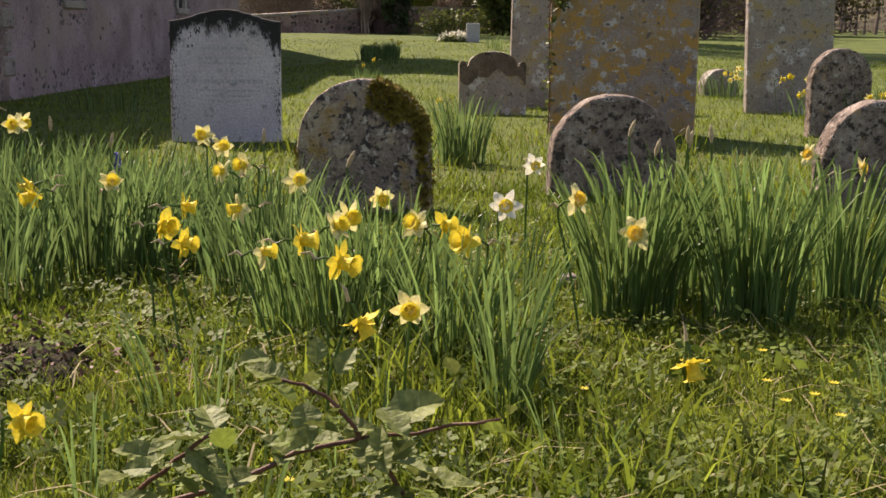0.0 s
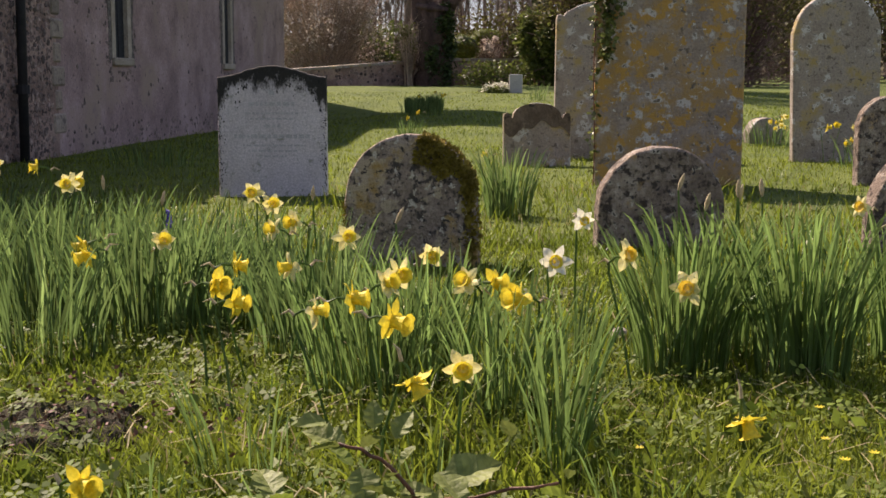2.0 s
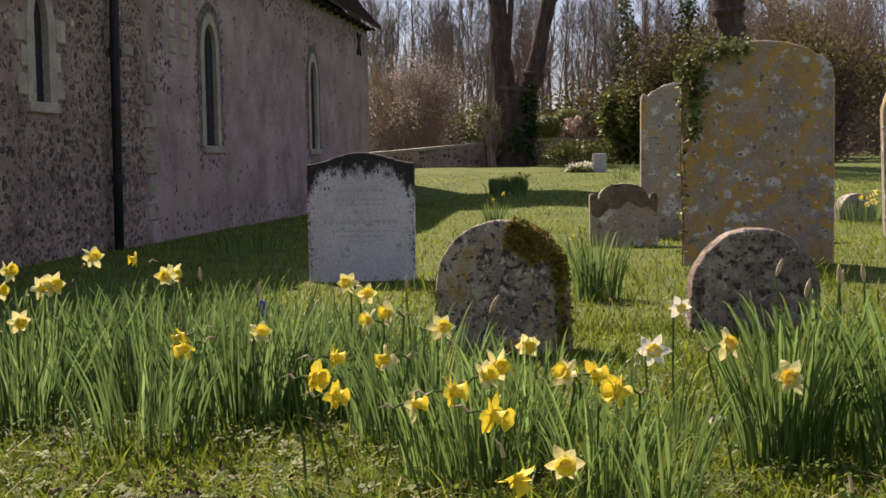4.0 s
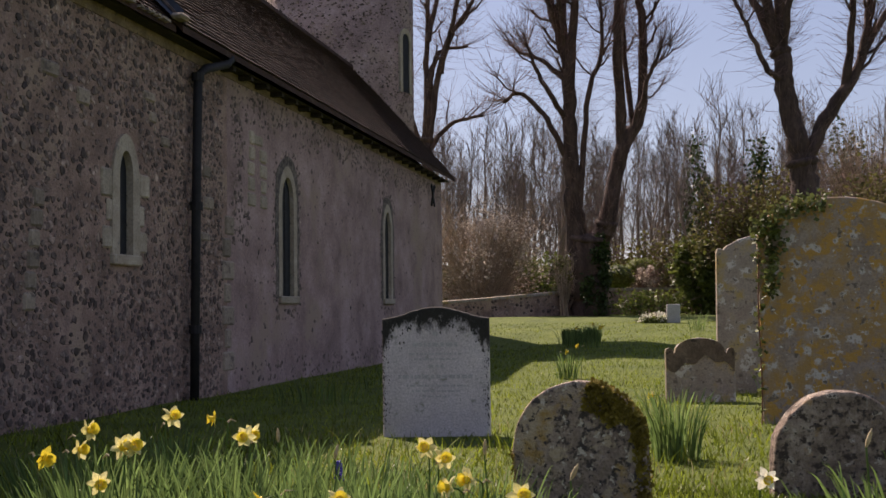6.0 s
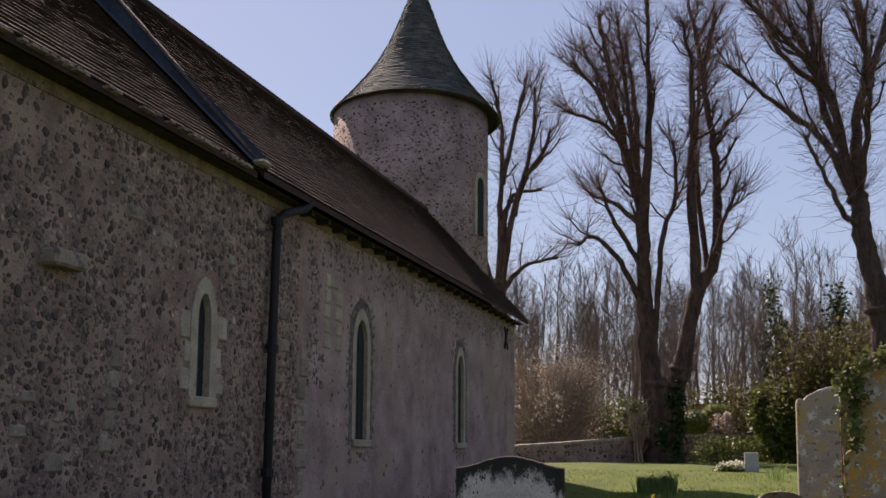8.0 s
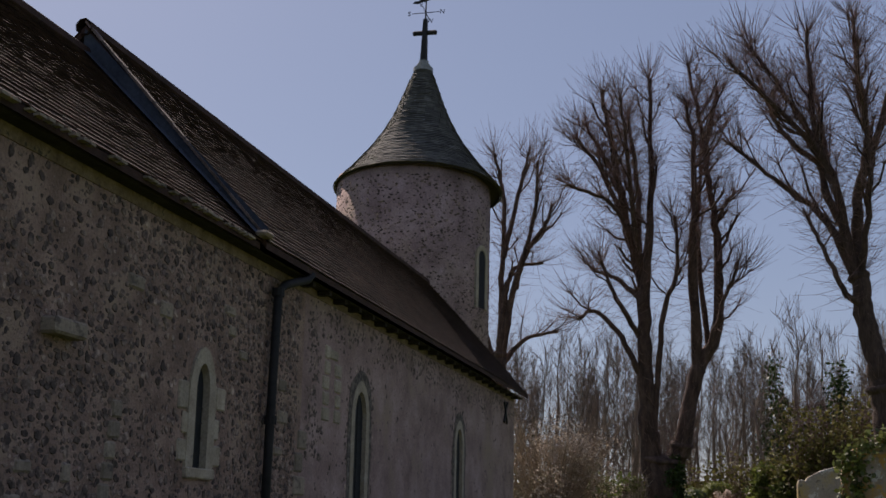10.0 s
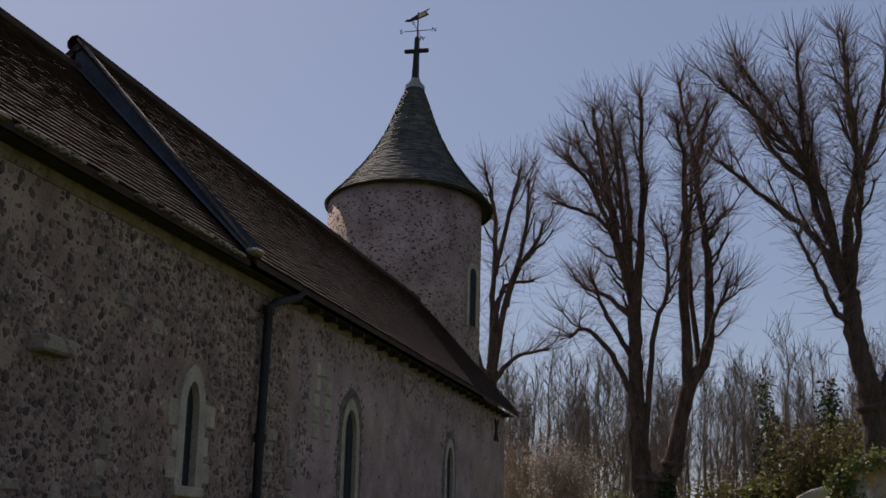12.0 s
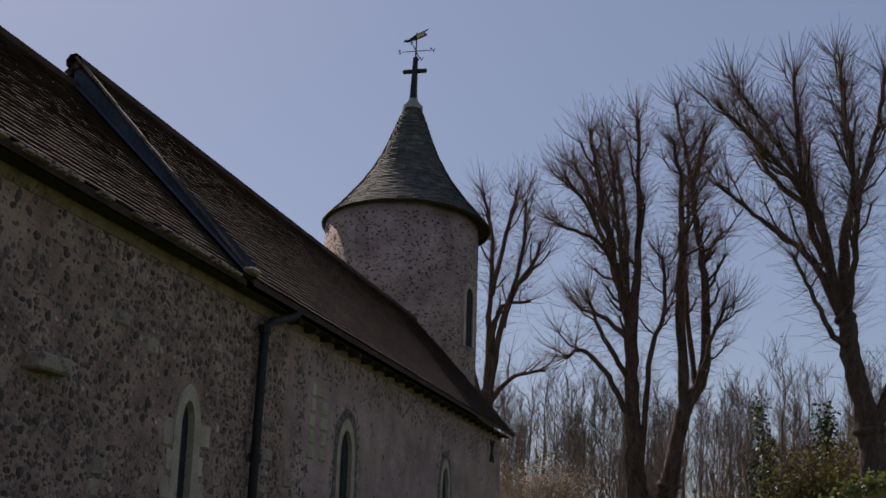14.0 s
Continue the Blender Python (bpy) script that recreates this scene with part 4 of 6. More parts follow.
# ---------------------------------------------------------------- trees and shrubs
def bend(points, steps, rng, wob):
    """A smooth, slightly crooked line through the points."""
    p = [Vector(q) for q in points]
    p = [p[0] * 2 - p[1]] + p + [p[-1] * 2 - p[-2]]
    out = []
    for k in range(1, len(p) - 2):
        for i in range(steps):
            t = i / steps
            a, b, c, d = p[k - 1], p[k], p[k + 1], p[k + 2]
            q = 0.5 * (2 * b + (c - a) * t + (2 * a - 5 * b + 4 * c - d) * t * t + (3 * b - a - 3 * c + d) * t ** 3)
            out.append(q + Vector((rng.gauss(0, wob), rng.gauss(0, wob), rng.gauss(0, wob * 0.5))))
    return out + [p[-2]]


def twig(fine, rng, p, d, length, radius=0.0074):
    """A straight shoot that bends a little upwards."""
    d = d.normalized()
    mid = p + d * (length * 0.5)
    tip = mid + (d + Vector((rng.gauss(0, 0.12), rng.gauss(0, 0.12), 0.22))).normalized() * (length * 0.5)
    tube(fine, [p, mid, tip], [radius, radius * 0.75, radius * 0.4], 3)


def brush(fine, rng, p, d, n, length):
    """Shoots that fan out of one pollard knob."""
    for _ in range(n):
        e = d * 0.75 + Vector((rng.gauss(0, 0.65), rng.gauss(0, 0.65), rng.gauss(0.3, 0.35)))
        twig(fine, rng, p, e, length * rng.uniform(0.45, 1.15))


class Lime:
    """A bare pollarded lime: crooked limbs, knobs at their ends and brushes of straight shoots."""

    def __init__(self, label, base, seed, shoots=1.0, size=1.0):
        self.ob = thing("tree", pose(*base), label, "tree")
        self.rng, self.wood, self.fine = random.Random(seed), ([], []), ([], [])
        self.shoots, self.size = shoots, size

    def limb(self, r0, r1, bare, *points):
        """From radius r0 to r1 through (x, y, z) points; side branches start past the share bare."""
        rng, k = self.rng, self.size
        line = bend(points, 6, rng, 0.022)
        n = len(line) - 1
        rad = [(r0 + (r1 - r0) * (i / n) ** 0.65) * rng.uniform(0.85, 1.05) for i in range(n + 1)]
        tube(self.wood, line, rad, 9 if r0 > 0.1 else 6)
        axis = Vector((0, 0, 8))
        run = 0.0
        for i in range(1, n + 1):
            step = line[i] - line[i - 1]
            run += step.length
            t = i / n
            d = step.normalized()
            for _ in range(int(step.length * 40 * self.shoots * (0.3 if r0 > 0.3 else 0.6 + 0.4 * (t > bare)) + rng.random())):
                e = Vector((rng.gauss(0, 1), rng.gauss(0, 1), 0))
                e = (e - d * e.dot(d)).normalized() + Vector((0, 0, rng.uniform(-0.15, 0.6)))
                twig(self.fine, rng, line[i] - step * rng.random(), e, rng.uniform(0.25, 1.35) * k, 0.0062)
            if t < bare or t > 0.98:
                continue
            for _ in range(int(step.length * 3.0 + rng.random())):
                out = Vector((line[i].x, line[i].y, 0))
                out = out.normalized() if out.length > 0.3 else Vector((0, 0, 0))
                e = d * 0.55 + Vector((rng.gauss(0, 0.6), rng.gauss(0, 0.6), rng.uniform(0.1, 0.6))) + out * 0.45
                e.normalize()
                l = rng.uniform(0.35, 1.25) * (1.25 - 0.6 * t) * k
                a = line[i]
                b = a + e * l * 0.55 + Vector((rng.gauss(0, 0.05), rng.gauss(0, 0.05), 0))
                c = b + (e + Vector((0, 0, 0.6))).normalized() * l * 0.5
                rr = max(0.018, min(0.05, rad[i] * 0.45))
                tube(self.wood, [a, b, c, c + Vector((0, 0, 0.05))], [rr, rr * 0.8, rr * 0.75, rr * 1.25], 5)
                brush(self.fine, rng, c, (c - b).normalized(), int(15 * self.shoots), 1.15 * k)
                for _ in range(int(9 * self.shoots)):
                    twig(self.fine, rng, a.lerp(b, rng.random()), e * 0.4 + Vector((rng.gauss(0, 0.7), rng.gauss(0, 0.7), rng.uniform(0, 0.8))), rng.uniform(0.35, 1.1) * k, 0.007)
        tip = line[-1]
        knob = max(0.04, r1 * 1.25)
        tube(self.wood, [tip - d * 0.1, tip, tip + d * 0.08, tip + d * 0.13], [r1, knob, knob * 0.9, knob * 0.3], 7)
        brush(self.fine, rng, tip, d, int(40 * self.shoots), 1.35 * k)

    def done(self):
        smooth(part("trunk", self.wood, BARK, self.ob))
        tagged(part("crown", self.fine, TWIG, self.ob, "fine bare upright shoots"), kind="stuff")


# the forked lime beside the garden wall
t1 = Lime("tall bare pollarded lime tree with forked trunk beside the wall", (3.4, 37.9, 0.7), 31)
t1.limb(0.64, 0.5, 1.0, (0.05, 0, -0.3), (0.03, 0, 0.5), (0.0, 0, 1.4), (0.0, 0, 2.3))
t1.limb(0.40, 0.06, 0.45, (-0.18, 0, 1.5), (-0.36, 0, 3.2), (-0.45, 0, 5.2), (-0.54, 0.1, 7.5), (-0.9, 0.2, 9.2), (-1.4, 0.3, 12.1), (-1.65, 0.3, 13.6))
t1.limb(0.22, 0.05, 0.3, (-0.5, 0, 6.8), (-0.24, -0.2, 9.8), (-0.22, -0.3, 13.8))
t1.limb(0.15, 0.05, 0.4, (-0.6, 0.1, 8.0), (-0.55, 0.8, 10.5), (-0.8, 1.2, 13.2))
t1.limb(0.12, 0.05, 0.45, (-0.6, 0, 4.8), (-1.25, -0.2, 6.0), (-1.95, -0.3, 6.6), (-2.35, -0.3, 6.4))
t1.limb(0.12, 0.045, 0.4, (-0.54, 0, 7.0), (-1.25, 0.3, 7.7), (-1.9, 0.5, 8.0))
t1.limb(0.11, 0.045, 0.4, (-0.6, 0, 5.9), (-1.3, -0.7, 6.9), (-1.75, -1.0, 7.9))
t1.limb(0.12, 0.045, 0.3, (-0.8, 0.1, 9.0), (-1.7, 0.4, 11.1), (-2.4, 0.6, 12.2))
t1.limb(0.10, 0.045, 0.3, (-0.75, 0.1, 8.6), (-1.4, -0.5, 9.8), (-2.6, -0.8, 10.3))
t1.limb(0.11, 0.045, 0.3, (-0.6, 0, 8.0), (-0.9, -0.9, 10.5), (-1.2, -1.5, 12.8))
t1.limb(0.10, 0.045, 0.3, (-1.0, 0.2, 10.0), (-1.5, 1.0, 11.6), (-2.1, 1.4, 12.9))
t1.limb(0.36, 0.3, 1.0, (0.15, 0, 1.3), (0.32, 0, 2.0), (0.58, 0, 2.7))
t1.limb(0.30, 0.06, 0.5, (0.52, 0, 2.4), (1.03, 0, 4.7), (1.6, 0, 5.9), (1.8, 0.1, 7.6), (1.73, 0.1, 9.4), (1.5, 0.2, 11.5), (1.88, 0.3, 13.6))
t1.limb(0.20, 0.05, 0.4, (1.1, 0, 4.8), (0.97, -0.3, 8.2), (1.04, -0.4, 10.0), (1.02, -0.5, 11.8), (0.85, -0.5, 12.9))
t1.limb(0.10, 0.045, 0.3, (1.3, 0, 5.2), (1.8, -0.4, 6.8), (2.2, -0.6, 7.8))
t1.limb(0.09, 0.045, 0.3, (1.7, 0.1, 9.2), (2.1, 0.5, 10.1), (2.4, 0.7, 10.5))
t1.limb(0.10, 0.05, 0.2, (1.5, 0.2, 11.3), (1.28, 0.1, 12.8), (1.0, 0, 14.4))
t1.limb(0.11, 0.05, 0.3, (1.4, 0, 5.6), (1.3, 0.9, 9.0), (1.5, 1.3, 12.2))
t1.limb(0.12, 0.05, 0.5, (-0.2, 0, 2.6), (0.02, -0.2, 6.2), (0.5, -0.3, 7.8), (0.45, -0.4, 9.4))
t1.done()
# the upswept lime at the edge of the lawn
t2 = Lime("tall bare pollarded lime tree with upswept russet limbs", (8.25, 32.0, 0.6), 32)
t2.limb(0.46, 0.36, 1.0, (0.25, 0, -0.3), (0.22, 0, 1.2), (0.14, 0, 2.9), (0.05, 0, 3.9))
t2.limb(0.34, 0.24, 1.0, (0.05, 0, 3.8), (-0.1, 0, 4.6), (-0.32, 0, 5.6), (-0.42, 0, 6.7))
t2.limb(0.26, 0.06, 0.4, (0.05, 0, 3.8), (0.8, 0, 5.2), (1.5, 0, 6.3), (2.0, 0.2, 8.5), (2.3, 0.3, 11.5))
t2.limb(0.13, 0.045, 0.3, (1.6, 0, 6.6), (2.6, 0.4, 8.2), (3.2, 0.5, 10.2))
t2.limb(0.13, 0.045, 0.3, (1.2, 0, 5.8), (1.3, -0.6, 8.5), (1.5, -0.8, 12.6))
t2.limb(0.15, 0.045, 0.3, (-0.42, 0, 6.5), (-1.0, 0.2, 8.0), (-1.6, 0.3, 8.7), (-2.55, 0.4, 9.5), (-3.4, 0.5, 10.3))
t2.limb(0.17, 0.045, 0.35, (-0.45, 0, 6.6), (-1.03, -0.2, 9.3), (-2.0, -0.4, 10.6), (-3.5, -0.6, 12.1))
t2.limb(0.12, 0.045, 0.3, (-1.0, -0.2, 9.1), (-1.25, 0.2, 10.2), (-2.0, 0.5, 11.7), (-2.8, 0.7, 13.1))
t2.limb(0.14, 0.05, 0.35, (-0.7, 0, 7.8), (-1.18, 0.1, 9.3), (-1.34, 0.3, 11.5), (-1.37, 0.4, 13.3))
t2.limb(0.20, 0.05, 0.35, (-0.42, 0, 6.6), (-0.32, 0.1, 8.7), (0.0, 0.1, 10.2), (-0.15, 0.2, 11.5), (-0.19, 0.2, 13.6))
t2.limb(0.13, 0.05, 0.3, (-0.1, 0.1, 9.4), (0.45, -0.1, 11.2), (0.85, -0.2, 13.2))
t2.limb(0.11, 0.045, 0.35, (-0.36, 0, 6.0), (-0.83, -0.3, 6.2), (-1.3, -0.4, 7.2), (-1.72, -0.5, 8.1))
t2.limb(0.13, 0.045, 0.3, (-0.4, 0, 6.6), (-0.6, 1.1, 9.0), (-1.0, 1.7, 12.3))
t2.limb(0.13, 0.045, 0.3, (-0.4, 0, 6.4), (-0.3, -1.0, 9.0), (-0.6, -1.6, 12.0))
t2.limb(0.10, 0.045, 0.3, (-1.2, 0.1, 9.6), (-2.0, 1.0, 10.8), (-2.5, 1.4, 12.4))
t2.done()
# the open tree behind the tower
t3 = Lime("bare tree with angular limbs behind the tower", (-1.4, 44.0, 0.8), 33, 0.6, 1.1)
t3.limb(0.34, 0.22, 1.0, (0, 0, -0.3), (-0.1, 0, 3.0), (-0.15, 0, 6.0))
t3.limb(0.18, 0.05, 0.4, (-0.15, 0, 5.9), (0.0, 0, 8.1), (0.34, 0.1, 9.1), (1.2, 0.2, 9.3))
t3.limb(0.16, 0.05, 0.4, (-0.14, 0, 6.0), (0.5, -0.2, 9.1), (1.4, -0.4, 10.6), (1.6, -0.4, 11.2))
t3.limb(0.12, 0.05, 0.4, (-0.15, 0, 5.6), (0.7, 0.3, 6.6), (1.75, 0.5, 6.9))
t3.limb(0.17, 0.05, 0.4, (-0.15, 0, 6.0), (-0.13, 0.2, 8.7), (-0.1, 0.3, 11.5), (-0.45, 0.4, 13.3))
t3.limb(0.12, 0.05, 0.4, (-0.1, 0.2, 9.5), (0.5, 0.4, 12.2), (0.75, 0.5, 13.4))
t3.limb(0.12, 0.05, 0.3, (0.3, -0.1, 8.3), (1.0, -0.8, 10.8), (1.1, -1.0, 12.6))
t3.limb(0.12, 0.05, 0.4, (-0.15, 0, 5.0), (-0.9, 0.2, 7.5), (-1.5, 0.4, 10.0))
t3.done()


def far_woods():
    """Slim bare trunks with upswept twigs on the bank behind the churchyard."""
    rng = random.Random(41)
    acc = ([], [])
    for k in range(330):
        x, y = rng.uniform(-18, 34), rng.uniform(50, 88)
        h = rng.uniform(6.6, 9.4) * (0.78 + 0.0035 * y + 0.16 * noise.noise(Vector((x * 0.25, 3, 1))))
        z = ground_z(x, y)
        p, d = Vector((x, y, z - 0.2)), Vector((rng.gauss(0, 0.04), 0, 1))
        pts = [p + d * (h * i / 6) + Vector((rng.gauss(0, 0.09), 0, 0)) for i in range(7)]
        r = rng.uniform(0.05, 0.14)
        tube(acc, pts, [max(0.012, r * (1 - i / 6.3)) for i in range(7)], 5)
        for _ in range(34):
            t = rng.uniform(0.3, 1.0)
            q = pts[0].lerp(pts[-1], t)
            e = Vector((rng.gauss(0, 0.45), rng.gauss(0, 0.35), rng.uniform(0.6, 1.2))).normalized()
            l = rng.uniform(0.7, 2.2) * (1.25 - 0.7 * t)
            tip = q + e * l
            tube(acc, [q, q + e * l * 0.5 + Vector((rng.gauss(0, 0.06), 0, 0)), tip], [0.017, 0.011, 0.006], 3)
            for _ in range(5):
                s = q.lerp(tip, rng.uniform(0.3, 1))
                tube(acc, [s, s + Vector((rng.gauss(0, 0.25), rng.gauss(0, 0.2), rng.uniform(0.25, 0.8)))], [0.0095, 0.005], 3)
    return tagged(part("far_woods", acc, TWIG_FAR), "far belt of slim bare woodland trees", "trees", kind="stuff")


far_woods()


def clumpy(rng, n, c, r, k=9, spread=0.75):
    """n points in k overlapping clumps that fill an ellipsoid unevenly, with gaps."""
    cs = []
    while len(cs) < k:
        v = Vector((rng.uniform(-1, 1), rng.uniform(-1, 1), rng.uniform(-1, 1)))
        if v.length < 1:
            cs.append((v * spread, rng.uniform(0.25, 0.5)))
    out = []
    for _ in range(n):
        v, s = rng.choice(cs)
        q = v + Vector((rng.gauss(0, 1), rng.gauss(0, 1), rng.gauss(0, 1))).normalized() * s * rng.random() ** 0.4
        out.append(Vector((c[0] + q.x * r[0], c[1] + q.y * r[1], max(c[2] + q.z * r[2], ground_z(c[0], c[1]) + 0.02))))
    return out


def shrub(name, label, c, r, n, size, material, seed, k=12, stems=16, twig=TWIG, twigs=0):
    rng = random.Random(seed)
    z = ground_z(c[0], c[1])
    ob = thing(name, pose(c[0], c[1], z), label, "bush")
    pts = clumpy(rng, n, (c[0], c[1], c[2]), r, k)
    off = Vector((c[0], c[1], z))
    pts = [p - off for p in pts]
    if n:
        tagged(part("leaves", leaf_cloud(pts, size, rng), material, ob), kind="stuff")
    acc = ([], [])
    for _ in range(stems):
        t = rng.choice(pts) if pts else Vector((rng.gauss(0, 0.5) * r[0], rng.gauss(0, 0.5) * r[1], r[2]))
        f = Vector((rng.gauss(0, 0.12) * r[0], rng.gauss(0, 0.12) * r[1], -0.1))
        mid = f.lerp(t, 0.5) + Vector((0, 0, 0.12 * r[2]))
        tube(acc, [f, mid, t], [0.03, 0.02, 0.008], 5)
    for _ in range(twigs):
        a = rng.uniform(0, 6.28)
        e = Vector((math.cos(a) * rng.uniform(0.3, 1) * r[0], math.sin(a) * rng.uniform(0.3, 1) * r[1], (c[2] - z) + rng.uniform(-0.9, 1) * r[2]))
        s = e * 0.35
        mid = s.lerp(e, 0.55) + Vector((rng.gauss(0, 0.08), rng.gauss(0, 0.08), rng.gauss(0.1, 0.12)))
        tube(acc, [s, mid, e], [0.012, 0.008, 0.004], 3)
        for _ in range(4):
            q = s.lerp(e, rng.uniform(0.4, 1))
            tube(acc, [q, q + Vector((rng.gauss(0, 0.22), rng.gauss(0, 0.2), rng.gauss(0.08, 0.18)))], [0.006, 0.003], 3)
    tagged(part("twig_growth", acc, twig, ob), kind="stuff")
    return ob


shrub("blossom_shrub", "spreading russet shrub with white blossom at the tips", (0.3, 39.9, 2.5), (2.3, 1.5, 1.9), 8500, 0.055, BLOSSOM, 51, 26, 30, TWIG_RED, 650)
shrub("russet_shrub", "bare russet shrub behind the garden wall", (-1.9, 41.5, 3.0), (2.0, 1.3, 2.2), 500, 0.07, OLIVE, 52, 14, 20, TWIG_RED, 350)
def topiary(label, x, y, z, rx, rz, material, seed):
    """A clipped bush: a dense uneven ball with small leaves all over its skin."""
    rng = random.Random(seed)
    gz = ground_z(x, y)
    ob = thing("topiary_bush", pose(x, y, gz), label, "bush")
    bm = bmesh.new()
    bmesh.ops.create_icosphere(bm, subdivisions=4, radius=1.0)
    pts = []
    for v in bm.verts:
        k = 0.94 + 0.1 * noise.noise(v.co * 2.5 + Vector((seed, 0, 0)))
        v.co = Vector((v.co.x * rx * k, v.co.y * rx * k, (z - gz) + v.co.z * rz * k))
        pts += [v.co * 1.0 + Vector((rng.gauss(0, 0.03), rng.gauss(0, 0.03), rng.gauss(0, 0.03))) for _ in range(2)]
    part("core", bm, material, ob)
    tagged(part("leaves", leaf_cloud(pts, 0.055, rng), material, ob), kind="stuff")
    acc = ([], [])
    tube(acc, [Vector((0, 0, -0.1)), Vector((0, 0, z - gz))], [0.06, 0.05], 6)
    part("stem", acc, BARK, ob)


topiary("clipped dark green topiary bush", 4.72, 41.5, 1.89, 0.50, 0.42, LAUREL, 53)
topiary("clipped yellow-green topiary bush", 5.66, 43.0, 2.18, 0.52, 0.40, LIME, 54)
shrub("white_shrub", "pale flowering shrub beside the topiary", (5.62, 41.3, 1.88), (0.42, 0.4, 0.5), 1300, 0.05, BLOSSOM, 55, 12, 20, TWIG, 60)
shrub("laurel_bush", "dark glossy evergreen bush overhanging the wall", (6.8, 37.9, 1.8), (1.1, 0.8, 1.3), 5200, 0.11, LAUREL, 56, 22, 20)
shrub("hawthorn_bush", "broad olive-green hawthorn thicket under the trees", (8.5, 37.8, 2.9), (2.4, 1.5, 2.4), 9500, 0.10, OLIVE, 57, 34, 30, TWIG, 500)
shrub("hawthorn_bush", "broad olive and green thicket beside the far path", (12.0, 36.5, 2.8), (2.6, 1.8, 2.5), 6500, 0.10, OLIVE, 58, 30, 30, TWIG, 400)
shrub("russet_shrub", "bare russet scrub beyond the hawthorn", (13.4, 42.5, 4.4), (3.4, 2.0, 3.2), 700, 0.08, OLIVE, 59, 22, 30, TWIG_RED, 1300)
shrub("ivy_tree", "slim woodland trunk clad in dark ivy", (9.6, 54.0, 5.4), (0.9, 0.8, 3.6), 1500, 0.14, IVY, 60, 22, 4)
shrub("ivy_tree", "slim woodland trunk clad in dark ivy", (12.4, 55.0, 5.2), (1.1, 0.8, 3.2), 1500, 0.14, IVY, 61, 22, 4)
shrub("ivy_tree", "slim woodland trunk clad in dark ivy", (16.2, 54.0, 5.8), (1.5, 1.0, 3.4), 1900, 0.14, IVY, 62, 22, 4)
shrub("undergrowth", "green undergrowth along the foot of the woods", (2.0, 47.0, 1.9), (4.5, 1.4, 1.4), 5000, 0.12, LAUREL, 63, 40, 20, TWIG, 400)
shrub("undergrowth", "olive undergrowth along the foot of the woods", (9.0, 48.5, 2.3), (5.5, 1.4, 1.7), 6500, 0.12, OLIVE, 64, 44, 20, TWIG, 500)
shrub("undergrowth", "brown bramble scrub at the foot of the woods", (-6.0, 48.0, 2.3), (5.0, 1.4, 1.8), 3500, 0.12, OLIVE, 65, 40, 20, TWIG_RED, 500)
shrub("undergrowth", "green scrub along the foot of the woods", (19.0, 47.0, 3.0), (6.0, 1.6, 2.4), 6500, 0.14, OLIVE, 66, 44, 20, TWIG, 500)
shrub("wall_creeper", "low green creepers at the foot of the wall", (5.2, 37.6, 1.05), (1.5, 0.5, 0.45), 1800, 0.07, LAUREL, 68, 20, 6)
shrub("white_flower_patch", "low bushy patch of white narcissi on the far lawn", (4.2, 29.8, 0.66), (0.44, 0.3, 0.14), 700, 0.035, CREAM, 69, 30, 4)
shrub("flower_leaves", "green leaves under the white narcissi", (4.2, 29.8, 0.55), (0.46, 0.32, 0.16), 1500, 0.06, LAUREL, 72, 30, 4)
shrub("ivy_skirt", "dark ivy and sprouts round the lime tree foot", (3.45, 37.6, 1.9), (0.72, 0.6, 1.5), 3600, 0.08, IVY, 70, 14, 4)
shrub("ivy_tuft", "dark twiggy growth on the wall beside the tree", (2.7, 37.6, 2.1), (0.4, 0.3, 0.6), 250, 0.06, OLIVE, 71, 8, 6, TWIG_RED, 50)


def wood_bank():
    V, F = [], []
    xs = [-300 + 6 * i for i in range(101)]
    for j, (y, h) in enumerate(((80, -0.5), (90, 2.2), (110, 3.6), (140, 3.6), (150, -0.5))):
        for x in xs:
            V.append((x, y, 1.2 + h + (1.1 * noise.noise(Vector((x * 0.07, j * 0.4, 2))) if 0 < j < 4 else 0)))
    w = len(xs)
    F = [(j * w + i, j * w + i + 1, (j + 1) * w + i + 1, (j + 1) * w + i) for j in range(4) for i in range(w - 1)]
    return tagged(part("backdrop", (V, F), WOODS), "low brown wooded bank in the distance", "hill", kind="structure")


wood_bank()


# ---------------------------------------------------------------- daffodils
def leaf_shape(rng, h, out, w, droop):
    """One strap leaf that rises from the origin and arches towards +x."""
    tw = rng.uniform(0, 6.28)
    V = []
    for i, t in enumerate((0, 0.3, 0.6, 0.85, 0.96)):
        k = (0.85, 1, 0.95, 0.7, 0.4)[i]
        a = tw + 0.7 * t
        cx, cz = out * t * t, h * (t - droop * t ** 4)
        V += [(cx - math.cos(a) * w * k, -math.sin(a) * w * k, cz), (cx + math.cos(a) * w * k, math.sin(a) * w * k, cz)]
    V.append((out * 1.08, 0, h * (1 - droop * 1.15)))
    return V, [(0, 1, 3, 2), (2, 3, 5, 4), (4, 5, 7, 6), (6, 7, 9, 8), (8, 9, 10)]


rl0 = random.Random(17)
LEAVES = []
for k in range(24):                               # leaf shapes one metre high, shared by the nearest clumps
    me = bpy.data.meshes.new("leaf")
    V, F = leaf_shape(rl0, 1.0, 0.05 + 0.35 * (k / 23) ** 1.3, rl0.uniform(0.008, 0.0145), 0.3 if k in (6, 15, 22) else 0.0)
    me.from_pydata(V, [], F)
    me.materials.append(DAFF_ONE)
    LEAVES.append(me)


